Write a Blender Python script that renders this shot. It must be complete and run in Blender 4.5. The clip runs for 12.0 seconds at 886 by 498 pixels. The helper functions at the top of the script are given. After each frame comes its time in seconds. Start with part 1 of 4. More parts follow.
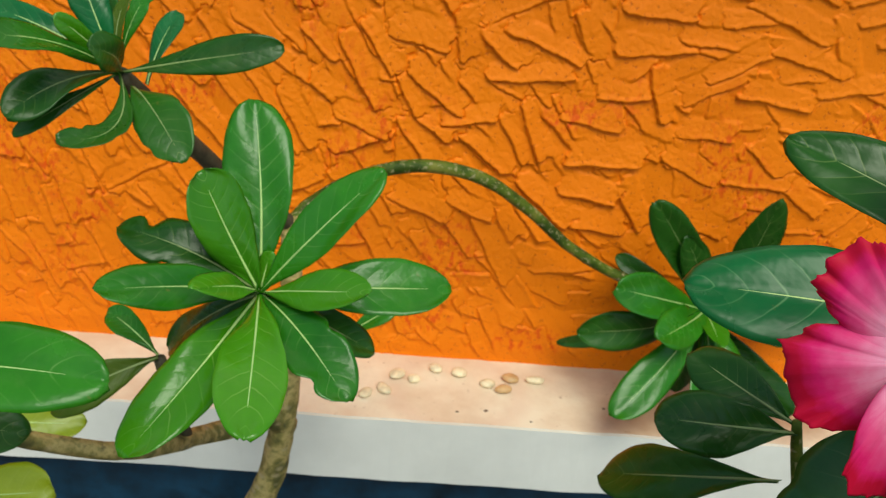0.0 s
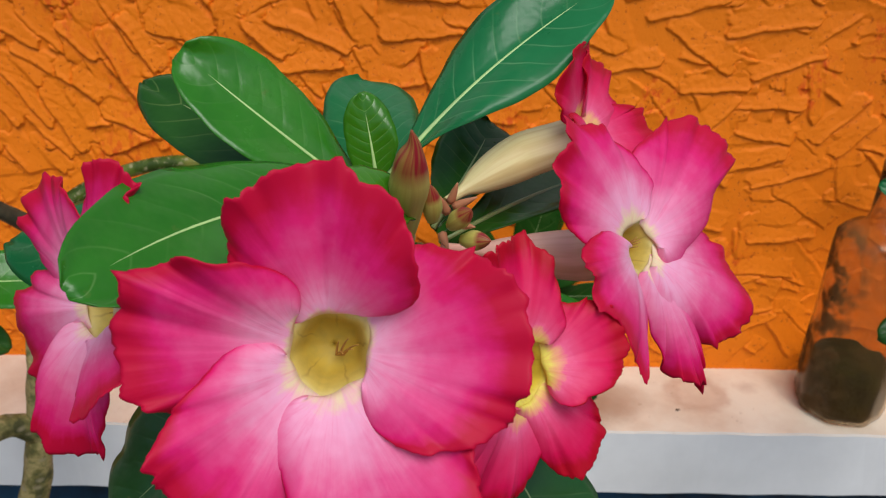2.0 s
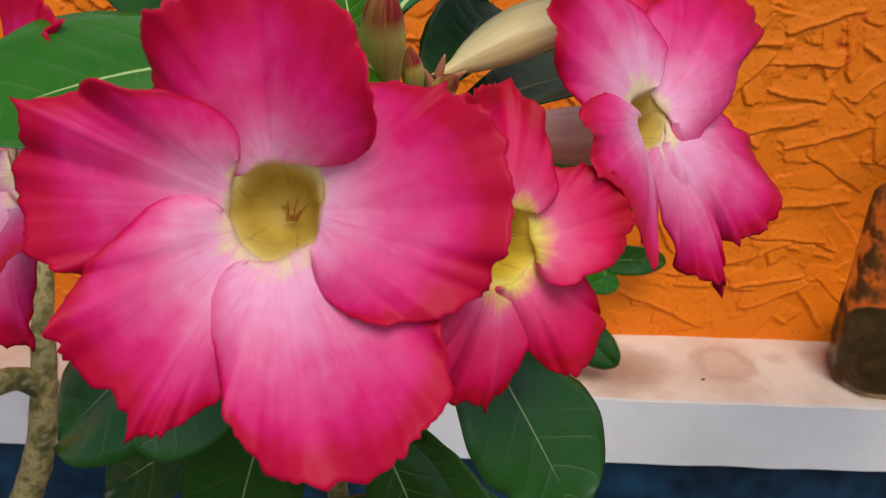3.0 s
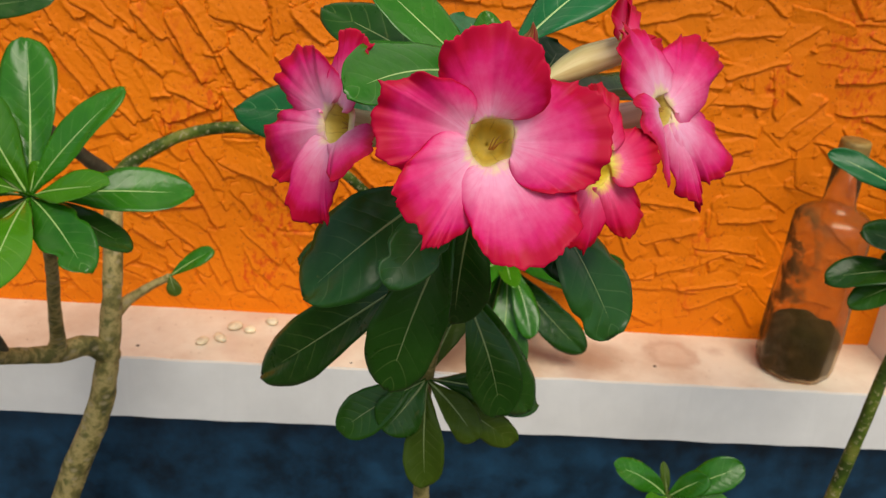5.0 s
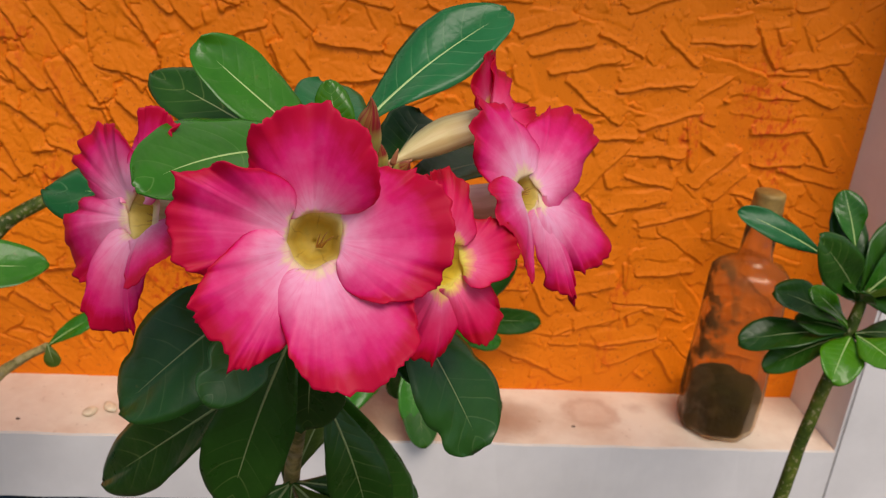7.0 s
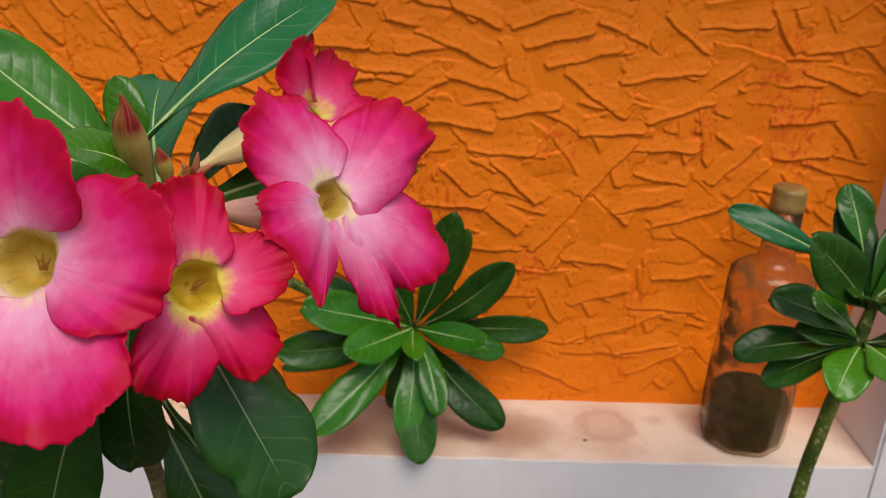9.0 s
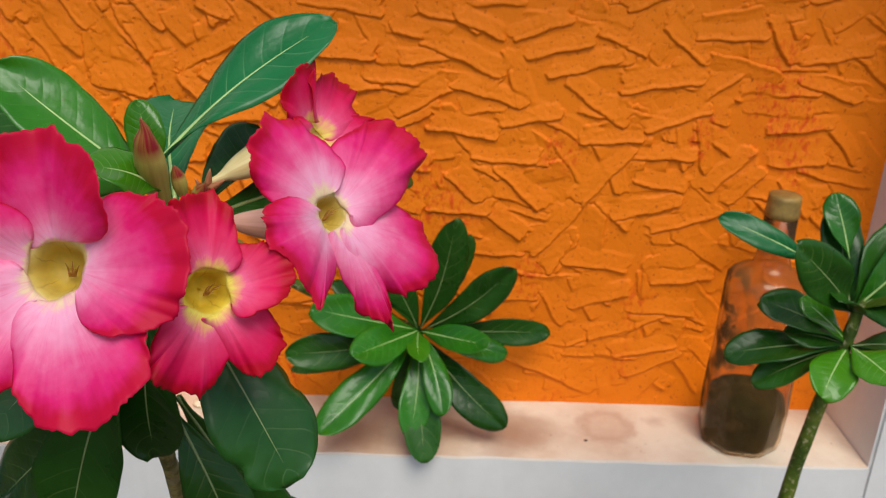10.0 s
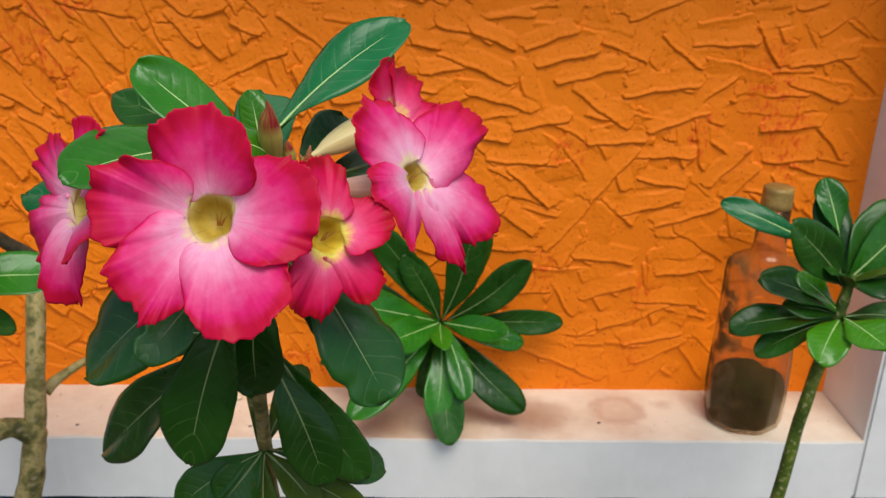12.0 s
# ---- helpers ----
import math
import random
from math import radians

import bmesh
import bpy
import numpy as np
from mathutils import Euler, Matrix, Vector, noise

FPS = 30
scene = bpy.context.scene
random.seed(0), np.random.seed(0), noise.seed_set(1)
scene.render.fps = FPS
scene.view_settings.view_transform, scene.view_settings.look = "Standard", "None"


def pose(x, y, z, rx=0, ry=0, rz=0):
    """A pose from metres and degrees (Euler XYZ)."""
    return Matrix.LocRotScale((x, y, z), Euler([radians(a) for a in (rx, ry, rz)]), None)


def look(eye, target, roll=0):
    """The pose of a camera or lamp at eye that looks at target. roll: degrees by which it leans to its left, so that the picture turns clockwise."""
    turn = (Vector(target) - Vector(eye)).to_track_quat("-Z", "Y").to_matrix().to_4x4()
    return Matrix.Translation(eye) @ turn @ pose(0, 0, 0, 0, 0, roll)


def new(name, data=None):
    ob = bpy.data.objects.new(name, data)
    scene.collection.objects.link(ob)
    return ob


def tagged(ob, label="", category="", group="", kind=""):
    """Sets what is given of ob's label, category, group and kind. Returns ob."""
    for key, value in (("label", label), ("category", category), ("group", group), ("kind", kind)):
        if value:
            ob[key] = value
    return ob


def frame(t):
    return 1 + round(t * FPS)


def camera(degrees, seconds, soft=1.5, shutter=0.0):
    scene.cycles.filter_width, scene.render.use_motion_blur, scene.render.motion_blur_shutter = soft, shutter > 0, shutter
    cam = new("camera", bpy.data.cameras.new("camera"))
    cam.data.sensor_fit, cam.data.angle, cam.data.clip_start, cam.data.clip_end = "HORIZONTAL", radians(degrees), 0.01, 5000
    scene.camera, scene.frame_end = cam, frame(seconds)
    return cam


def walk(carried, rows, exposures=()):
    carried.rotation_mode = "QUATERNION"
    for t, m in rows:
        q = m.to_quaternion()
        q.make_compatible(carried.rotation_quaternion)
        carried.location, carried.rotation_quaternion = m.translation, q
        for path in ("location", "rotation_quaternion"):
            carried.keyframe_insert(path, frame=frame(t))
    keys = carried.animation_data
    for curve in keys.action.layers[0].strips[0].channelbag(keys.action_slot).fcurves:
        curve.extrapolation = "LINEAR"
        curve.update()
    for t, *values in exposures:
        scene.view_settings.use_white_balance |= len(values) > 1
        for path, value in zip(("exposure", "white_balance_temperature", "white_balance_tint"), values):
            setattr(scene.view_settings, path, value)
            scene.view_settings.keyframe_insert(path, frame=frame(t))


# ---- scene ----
cam = camera(50.5, 12.0, soft=1.2)
cam.data.dof.use_dof, cam.data.dof.focus_distance = True, 0.235
cam.data.dof.aperture_fstop = cam.data.lens / 1000 / 0.0007
PATH = [
    (0, (-0.003, 0.006, 1.093), (0.086, 1.784, 0.182), 5.7),
    (0.5, (0.055, -0.008, 1.111), (0.147, 1.77, 0.2), 4.2),
    (1, (0.091, -0.017, 1.112), (0.184, 1.761, 0.2), 3.2),
    (1.5, (0.14, -0.003, 1.099), (0.265, 1.775, 0.193), 3.4),
    (2, (0.182, 0.011, 1.083), (0.287, 1.799, 0.194), 3.0),
    (2.5, (0.19, 0.016, 1.066), (0.247, 1.804, 0.172), 2.9),
    (3, (0.194, 0.025, 1.051), (0.238, 1.8, 0.132), 2.8),
    (3.5, (0.191, 0.005, 1.048), (0.231, 1.779, 0.126), 3.4),
    (3.7, (0.175, -0.017, 1.038), (0.213, 1.761, 0.123), 3.1),
    (5.3, (0.132, -0.129, 1.085), (0.339, 1.686, 0.272), 6.0),
    (5.5, (0.137, -0.123, 1.086), (0.365, 1.695, 0.284), 5.9),
    (6, (0.146, -0.099, 1.09), (0.417, 1.724, 0.313), 6.5),
    (6.5, (0.151, -0.086, 1.084), (0.44, 1.74, 0.32), 6.7),
    (7, (0.168, -0.077, 1.083), (0.46, 1.754, 0.335), 6.5),
    (7.5, (0.214, -0.053, 1.076), (0.497, 1.779, 0.325), 5.6),
    (7.7, (0.226, -0.046, 1.075), (0.501, 1.788, 0.325), 4.9),
    (9.3, (0.257, -0.042, 1.079), (0.363, 1.804, 0.318), 3.5),
    (9.5, (0.259, -0.049, 1.082), (0.365, 1.797, 0.321), 3.5),
    (10, (0.259, -0.066, 1.089), (0.352, 1.784, 0.334), 3.3),
    (10.5, (0.257, -0.086, 1.094), (0.325, 1.773, 0.36), 3.1),
    (11, (0.249, -0.102, 1.094), (0.309, 1.762, 0.372), 3.0),
    (11.5, (0.244, -0.116, 1.089), (0.315, 1.749, 0.371), 2.8),
    (12, (0.23, -0.133, 1.09), (0.337, 1.732, 0.374), 2.2),
]
walk(cam, [(t, look(eye, target, roll)) for t, eye, target, roll in PATH],
     [(0, 0.02, 6700, -8), (1, -0.02, 6350, -9), (1.5, -0.10, 6100, -3), (2, -0.18, 6150, 7), (2.5, -0.24, 6350, 12), (3, -0.29, 6350, 13), (3.7, -0.25, 6400, 11), (5.3, -0.11, 7100, 6), (6, -0.21, 7100, 12), (7, -0.26, 6900, 15),
      (7.7, -0.28, 6800, 16), (9.3, -0.31, 6700, 17), (9.7, -0.19, 6550, 11), (10.5, -0.05, 6400, 5), (12, -0.05, 6350, 5)])

# ---- light: a bright overcast sky ----
SUN_ELEVATION, SUN_AZIMUTH = radians(57), radians(168)
world = bpy.data.worlds.new("sky")
scene.world = world
world.use_nodes = True
wn = world.node_tree.nodes
sky = wn.new("ShaderNodeTexSky")
sky.sky_type, sky.sun_disc = "NISHITA", False
sky.sun_elevation, sky.sun_rotation = SUN_ELEVATION, SUN_AZIMUTH
sky.air_density, sky.dust_density = 1.0, 2.2
wn["Background"].inputs["Strength"].default_value = 0.15
world.node_tree.links.new(sky.outputs["Color"], wn["Background"].inputs["Color"])
sun_data = bpy.data.lights.new("sun", "SUN")
sun_data.energy, sun_data.angle, sun_data.color = 2.35, radians(34), (1.0, 0.95, 0.88)
sun = new("sun", sun_data)
sun_from = Vector((math.sin(SUN_AZIMUTH) * math.cos(SUN_ELEVATION), math.cos(SUN_AZIMUTH) * math.cos(SUN_ELEVATION), math.sin(SUN_ELEVATION)))
sun.matrix_world = look(sun_from * 10, (0, 0, 0))
scene.view_settings.exposure = 0.0


# ---- materials ----
class Nodes:
    """A small node-tree writer."""

    def __init__(self, name):
        self.mat = bpy.data.materials.new(name)
        self.mat.use_nodes = True
        self.tree = self.mat.node_tree
        self.out = self.tree.nodes["Material Output"]
        self.bsdf = self.tree.nodes["Principled BSDF"]

    def put(self, socket, value):
        if isinstance(value, bpy.types.NodeSocket):
            self.tree.links.new(value, socket)
        elif isinstance(value, tuple) and len(value) == 3 and socket.type == "RGBA":
            socket.default_value = (*value, 1)
        else:
            socket.default_value = value

    def node(self, kind, out=0, **inputs):
        n = self.tree.nodes.new(kind)
        for key, value in inputs.items():
            self.put(n.inputs[int(key[1:])] if key[0] == "i" and key[1:].isdigit() else n.inputs[key.replace("_", " ")], value)
        return n.outputs[out]

    def maths(self, op, a, b=0.0, c=0.0):
        n = self.tree.nodes.new("ShaderNodeMath")
        n.operation = op
        for s, v in zip(n.inputs, (a, b, c)):
            self.put(s, v)
        return n.outputs[0]

    def ramp(self, fac, *stops):
        n = self.tree.nodes.new("ShaderNodeValToRGB")
        while len(n.color_ramp.elements) < len(stops):
            n.color_ramp.elements.new(0.5)
        for e, (p, c) in zip(n.color_ramp.elements, stops):
            e.position, e.color = p, ((*c, 1) if isinstance(c, tuple) else (c, c, c, 1))
        self.put(n.inputs[0], fac)
        return n.outputs[0]

    def mix(self, fac, a, b, blend="MIX"):
        n = self.tree.nodes.new("ShaderNodeMix")
        n.data_type, n.blend_type = "RGBA", blend
        for s, v in ((n.inputs[0], fac), (n.inputs[6], a), (n.inputs[7], b)):
            self.put(s, v)
        return n.outputs[2]

    def coords(self, scale=(1, 1, 1), kind="Object"):
        c = self.tree.nodes.new("ShaderNodeTexCoord").outputs[kind]
        n = self.tree.nodes.new("ShaderNodeMapping")
        n.inputs["Scale"].default_value = scale
        self.tree.links.new(c, n.inputs[0])
        return n.outputs[0]

    def noise(self, scale, detail=4.0, rough=0.55, at=None, distortion=0.0):
        return self.node("ShaderNodeTexNoise", Vector=at or self.coords(), Scale=scale, Detail=detail, Roughness=rough, Distortion=distortion)

    def bump(self, height, strength, distance):
        self.put(self.bsdf.inputs["Normal"], self.node("ShaderNodeBump", Strength=strength, Distance=distance, Height=height))

    def finish(self, colour, rough, **more):
        self.put(self.bsdf.inputs["Base Color"], colour)
        self.put(self.bsdf.inputs["Roughness"], rough)
        for key, value in more.items():
            self.put(self.bsdf.inputs[key.replace("_", " ")], value)
        return self.mat

    def translucent(self, colour, share):
        """Lets some light through a thin sheet."""
        thin = self.node("ShaderNodeBsdfTranslucent", Color=colour)
        mixed = self.node("ShaderNodeMixShader", i0=share, i1=self.bsdf.outputs[0], i2=thin)
        self.tree.links.new(mixed, self.out.inputs[0])

    def uv(self):
        n = self.tree.nodes.new("ShaderNodeSeparateXYZ")
        self.tree.links.new(self.tree.nodes.new("ShaderNodeTexCoord").outputs["UV"], n.inputs[0])
        return n.outputs[0], n.outputs[1]


def leaf_material(name, deep, fresh, vein, rough, gloss=0.5):
    """A waxy leaf: pale side veins, puckered blade between them, dust, small scars."""
    m = Nodes(name)
    u, v = m.uv()
    across = m.maths("ABSOLUTE", m.maths("MULTIPLY_ADD", v, 2.0, -1.0))
    wob = m.maths("MULTIPLY", m.noise(60, 2), 0.05)
    lines = m.maths("FRACT", m.maths("ADD", m.maths("MULTIPLY", m.maths("SUBTRACT", u, m.maths("MULTIPLY", m.maths("POWER", across, 1.25), 0.16)), 10.0), m.maths("MULTIPLY", wob, 10.0)))
    ridge = m.maths("ABSOLUTE", m.maths("SUBTRACT", lines, 0.5))
    side = m.maths("MULTIPLY", m.ramp(ridge, (0.0, 1.0), (0.055, 0.0)), m.ramp(across, (0.0, 1.0), (0.70, 0.45), (0.95, 0.0)))
    pucker = m.maths("MULTIPLY", m.ramp(ridge, (0.0, 0.0), (0.14, 0.55), (0.34, 0.95), (0.5, 1.0)), m.ramp(across, (0.05, 0.3), (0.4, 1.0), (0.85, 0.35)))
    rand = m.tree.nodes.new("ShaderNodeObjectInfo").outputs["Random"]
    patch = m.noise(38, 5, 0.6)
    tone = m.maths("ADD", m.maths("MULTIPLY", patch, 0.7), m.maths("MULTIPLY", rand, 0.35))
    col = m.mix(m.ramp(tone, (0.25, 0.0), (0.85, 1.0)), deep, fresh)
    col = m.mix(m.maths("MULTIPLY", m.maths("MULTIPLY", side, m.ramp(m.noise(30, 2), (0.38, 0.0), (0.60, 1.0))), 0.38), col, vein)
    col = m.mix(m.ramp(m.noise(55, 6, 0.7), (0.52, 0.0), (0.74, 0.09)), col, (0.20, 0.24, 0.08))
    col = m.mix(m.ramp(m.noise(210, 3, 0.5), (0.70, 0.0), (0.78, 0.40)), col, (0.16, 0.13, 0.03))
    m.bump(m.maths("ADD", m.maths("MULTIPLY", pucker, 0.14), m.maths("ADD", m.maths("MULTIPLY", m.noise(70, 3), 1.0), m.maths("MULTIPLY", m.noise(260, 2), 0.08))), 0.50, 0.0015)
    mat = m.finish(col, m.maths("MULTIPLY_ADD", patch, 0.24, rough - 0.09), Specular_IOR_Level=gloss)
    m.translucent(m.mix(0.5, col, fresh), 0.10)
    return mat


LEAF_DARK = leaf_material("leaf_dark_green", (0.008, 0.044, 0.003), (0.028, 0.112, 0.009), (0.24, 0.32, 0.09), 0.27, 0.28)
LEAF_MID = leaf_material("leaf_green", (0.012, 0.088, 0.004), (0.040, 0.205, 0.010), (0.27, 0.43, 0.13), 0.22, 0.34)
LEAF_LIGHT = leaf_material("leaf_young_green", (0.034, 0.150, 0.004), (0.070, 0.250, 0.008), (0.34, 0.52, 0.12), 0.20, 0.36)
# Waxy blue-green, with the sky's sheen on these leaves put into the colour.
LEAF_BLOOM_SHEEN = leaf_material("leaf_waxy_green_with_sky_sheen", (0.006, 0.080, 0.016), (0.018, 0.170, 0.050), (0.28, 0.48, 0.22), 0.26, 0.27)
# Dark leaf green made paler and bluer to paint in some sky sheen.
LEAF_DUSKY_SHEEN = leaf_material("leaf_dusky_green_with_sky_sheen", (0.012, 0.064, 0.007), (0.036, 0.148, 0.024), (0.24, 0.34, 0.14), 0.30, 0.34)
LEAF_YELLOW = leaf_material("leaf_yellowing", (0.20, 0.27, 0.005), (0.36, 0.42, 0.010), (0.5, 0.5, 0.15), 0.35)
LEAF_OLIVE = leaf_material("leaf_olive", (0.038, 0.075, 0.006), (0.080, 0.125, 0.012), (0.26, 0.26, 0.08), 0.32, 0.15)


def plain(name, colour, rough, spread=0.15, scale=60.0, bump=0.2, **more):
    m = Nodes(name)
    n = m.ramp(m.noise(scale, 5, 0.6), (0.32, 0.0), (0.68, 1.0))
    low = tuple(c * (1 - spread) for c in colour)
    high = tuple(min(1, c * (1 + spread)) for c in colour)
    if bump:
        m.bump(m.noise(scale * 3, 4), bump, 0.001)
    return m.finish(m.mix(n, low, high), m.maths("MULTIPLY_ADD", n, 0.2, rough - 0.1), **more)


RIB_PALE = plain("midrib_pale", (0.42, 0.58, 0.20), 0.4, bump=0)
RIB_DULL = plain("midrib_dull", (0.22, 0.28, 0.10), 0.45, bump=0)


def petal_material(name, pale, rose, edge, eye=(0.90, 0.76, 0.44), glow=0.09):
    """Velvety petal: pale heart, rose blade with fanning veins, thin dark rim."""
    m = Nodes(name)
    u, v = m.uv()
    rand = m.tree.nodes.new("ShaderNodeObjectInfo").outputs["Random"]
    shift = m.maths("MULTIPLY", rand, 9.0)

    def fan(along, over, detail):
        flat = m.node("ShaderNodeCombineXYZ", X=m.maths("MULTIPLY", u, along), Y=m.maths("MULTIPLY", v, over), Z=shift)
        return m.node("ShaderNodeTexNoise", Vector=flat, Scale=1.0, Detail=detail, Roughness=0.6)

    streak, fine, vein = fan(1.3, 10.0, 3.0), fan(2.2, 70.0, 2.0), fan(3.0, 34.0, 4.0)
    blotch, soft = m.noise(75, 3), m.noise(190, 4, 0.6)
    far = m.maths("ADD", u, m.maths("MULTIPLY_ADD", streak, 0.15, -0.075))
    far = m.maths("ADD", far, m.maths("MULTIPLY_ADD", blotch, 0.40, -0.20))
    far = m.maths("ADD", far, m.maths("MULTIPLY_ADD", fine, 0.05, -0.025))
    far = m.maths("ADD", far, m.maths("MULTIPLY_ADD", soft, 0.26, -0.13))
    far = m.maths("ADD", far, m.maths("MULTIPLY_ADD", rand, 0.12, -0.06))

    def blend(a, b, share):
        return tuple(p + (q - p) * share for p, q in zip(a, b))

    col = m.ramp(far, (0.0, eye), (glow, pale), (0.28, blend(pale, rose, 0.36)), (0.50, blend(pale, rose, 0.80)), (0.72, blend(rose, edge, 0.22)), (0.92, edge))
    col = m.mix(m.ramp(vein, (0.52, 0.0), (0.66, 0.22)), col, rose)
    rimmed = m.maths("ADD", u, m.maths("ADD", m.maths("MULTIPLY_ADD", fine, 0.05, -0.025), m.maths("MULTIPLY_ADD", blotch, 0.10, -0.05)))
    col = m.mix(m.ramp(rimmed, (0.82, 0.0), (0.94, 0.95)), col, edge)
    m.bump(m.maths("ADD", streak, m.maths("ADD", m.maths("MULTIPLY", fine, 0.7), m.maths("ADD", m.maths("MULTIPLY", vein, 0.6), m.maths("MULTIPLY", m.noise(600, 2), 0.4)))), 0.13, 0.0006)
    mat = m.finish(col, 0.5, Specular_IOR_Level=0.22)
    m.translucent(col, 0.30)
    return mat


PETAL = petal_material("petal_pink", (0.97, 0.49, 0.68), (0.84, 0.018, 0.225), (0.61, 0.002, 0.044), (0.94, 0.78, 0.50), 0.10)
PETAL_RED = petal_material("petal_crimson", (0.92, 0.16, 0.34), (0.81, 0.005, 0.115), (0.54, 0.001, 0.020), (0.95, 0.86, 0.16), 0.20)


def throat_material(name, lip, wall, deep):
    m = Nodes(name)
    u, v = m.uv()
    guide = m.maths("ABSOLUTE", m.maths("SUBTRACT", m.maths("FRACT", m.maths("ADD", m.maths("MULTIPLY", v, 5.0), m.maths("MULTIPLY", m.noise(300, 1), 0.30))), 0.5))
    line = m.maths("MULTIPLY", m.ramp(guide, (0.0, 1.0), (0.045, 0.0)), m.ramp(u, (0.22, 0.0), (0.38, 1.0), (0.66, 1.0), (0.80, 0.0)))
    col = m.ramp(u, (0.0, (0.88, 0.50, 0.45)), (0.10, lip), (0.30, wall), (0.62, deep), (1.0, deep))
    col = m.mix(m.ramp(m.noise(420, 3), (0.45, 0.0), (0.70, 0.30)), col, tuple(c * 0.6 for c in wall))
    col = m.mix(m.maths("MULTIPLY", line, 0.32), col, (0.20, 0.035, 0.015))
    mat = m.finish(col, 0.55)
    m.translucent(col, 0.35)
    return mat


THROAT = throat_material("throat_olive_yellow", (0.88, 0.76, 0.36), (0.80, 0.63, 0.15), (0.74, 0.52, 0.07))
THROAT_BRIGHT = throat_material("throat_yellow", (0.95, 0.86, 0.16), (0.92, 0.76, 0.07), (0.84, 0.60, 0.04))


def tube_material(name, tip, mid, low, cut=0.1):
    m = Nodes(name)
    u, v = m.uv()
    lines = m.node("ShaderNodeTexNoise", Vector=m.node("ShaderNodeCombineXYZ", X=m.maths("MULTIPLY", u, 1.0), Y=m.maths("MULTIPLY", v, 14.0), Z=0.0), Scale=1.0, Detail=3.0)
    col = m.ramp(u, (cut, tip), (cut + 0.12, mid), (1.0, low))
    col = m.mix(m.ramp(lines, (0.44, 0.0), (0.62, 0.60)), col, tuple(c * q for c, q in zip(mid, (0.72, 0.60, 0.45))))
    m.bump(lines, 0.3, 0.0006)
    mat = m.finish(col, 0.5)
    m.translucent(col, 0.06)
    return mat


TUBE_CREAM = tube_material("flower_tube_cream", (0.88, 0.74, 0.46), (0.84, 0.73, 0.36), (0.70, 0.60, 0.28))
TUBE_PINK = tube_material("flower_tube_pink", (0.92, 0.66, 0.44), (0.90, 0.56, 0.42), (0.80, 0.42, 0.34))
BUD = tube_material("bud", (0.26, 0.008, 0.016), (0.50, 0.44, 0.10), (0.34, 0.40, 0.07), 0.42)
CALYX = plain("calyx", (0.42, 0.17, 0.08), 0.5)
STAMEN = plain("stamen", (0.46, 0.22, 0.05), 0.5, bump=0)


def bark_material():
    m = Nodes("bark_grey_green")
    p = m.coords((1, 1, 1))
    big = m.noise(48, 5, 0.62, p)
    fine = m.noise(170, 5, 0.65, p)
    ring = m.node("ShaderNodeTexVoronoi", Vector=m.coords((70, 70, 110)), Scale=1.0)
    col = m.ramp(big, (0.36, (0.080, 0.076, 0.018)), (0.46, (0.21, 0.175, 0.046)), (0.54, (0.42, 0.32, 0.12)), (0.63, (0.14, 0.135, 0.032)))
    col = m.mix(m.ramp(ring, (0.14, 0.75), (0.32, 0.0)), col, (0.36, 0.29, 0.16))
    col = m.mix(m.ramp(fine, (0.58, 0.0), (0.72, 0.7)), col, (0.035, 0.028, 0.014))
    m.bump(m.maths("ADD", fine, m.maths("MULTIPLY", ring, 0.6)), 0.7, 0.0025)
    return m.finish(col, 0.75)


def young_bark_material():
    m = Nodes("bark_green")
    big = m.noise(40, 4, 0.6)
    fine = m.noise(260, 4, 0.6)
    col = m.ramp(big, (0.40, (0.030, 0.054, 0.005)), (0.52, (0.078, 0.115, 0.011)), (0.64, (0.17, 0.17, 0.03)))
    col = m.mix(m.ramp(fine, (0.56, 0.0), (0.64, 0.8)), col, (0.32, 0.28, 0.15))
    m.bump(fine, 0.5, 0.0012)
    return m.finish(col, 0.6, Specular_IOR_Level=0.2)


BARK, BARK_GREEN = bark_material(), young_bark_material()
BARK_DARK = plain("bark_dark", (0.058, 0.050, 0.026), 0.75, 0.5, 120.0, 0.6)


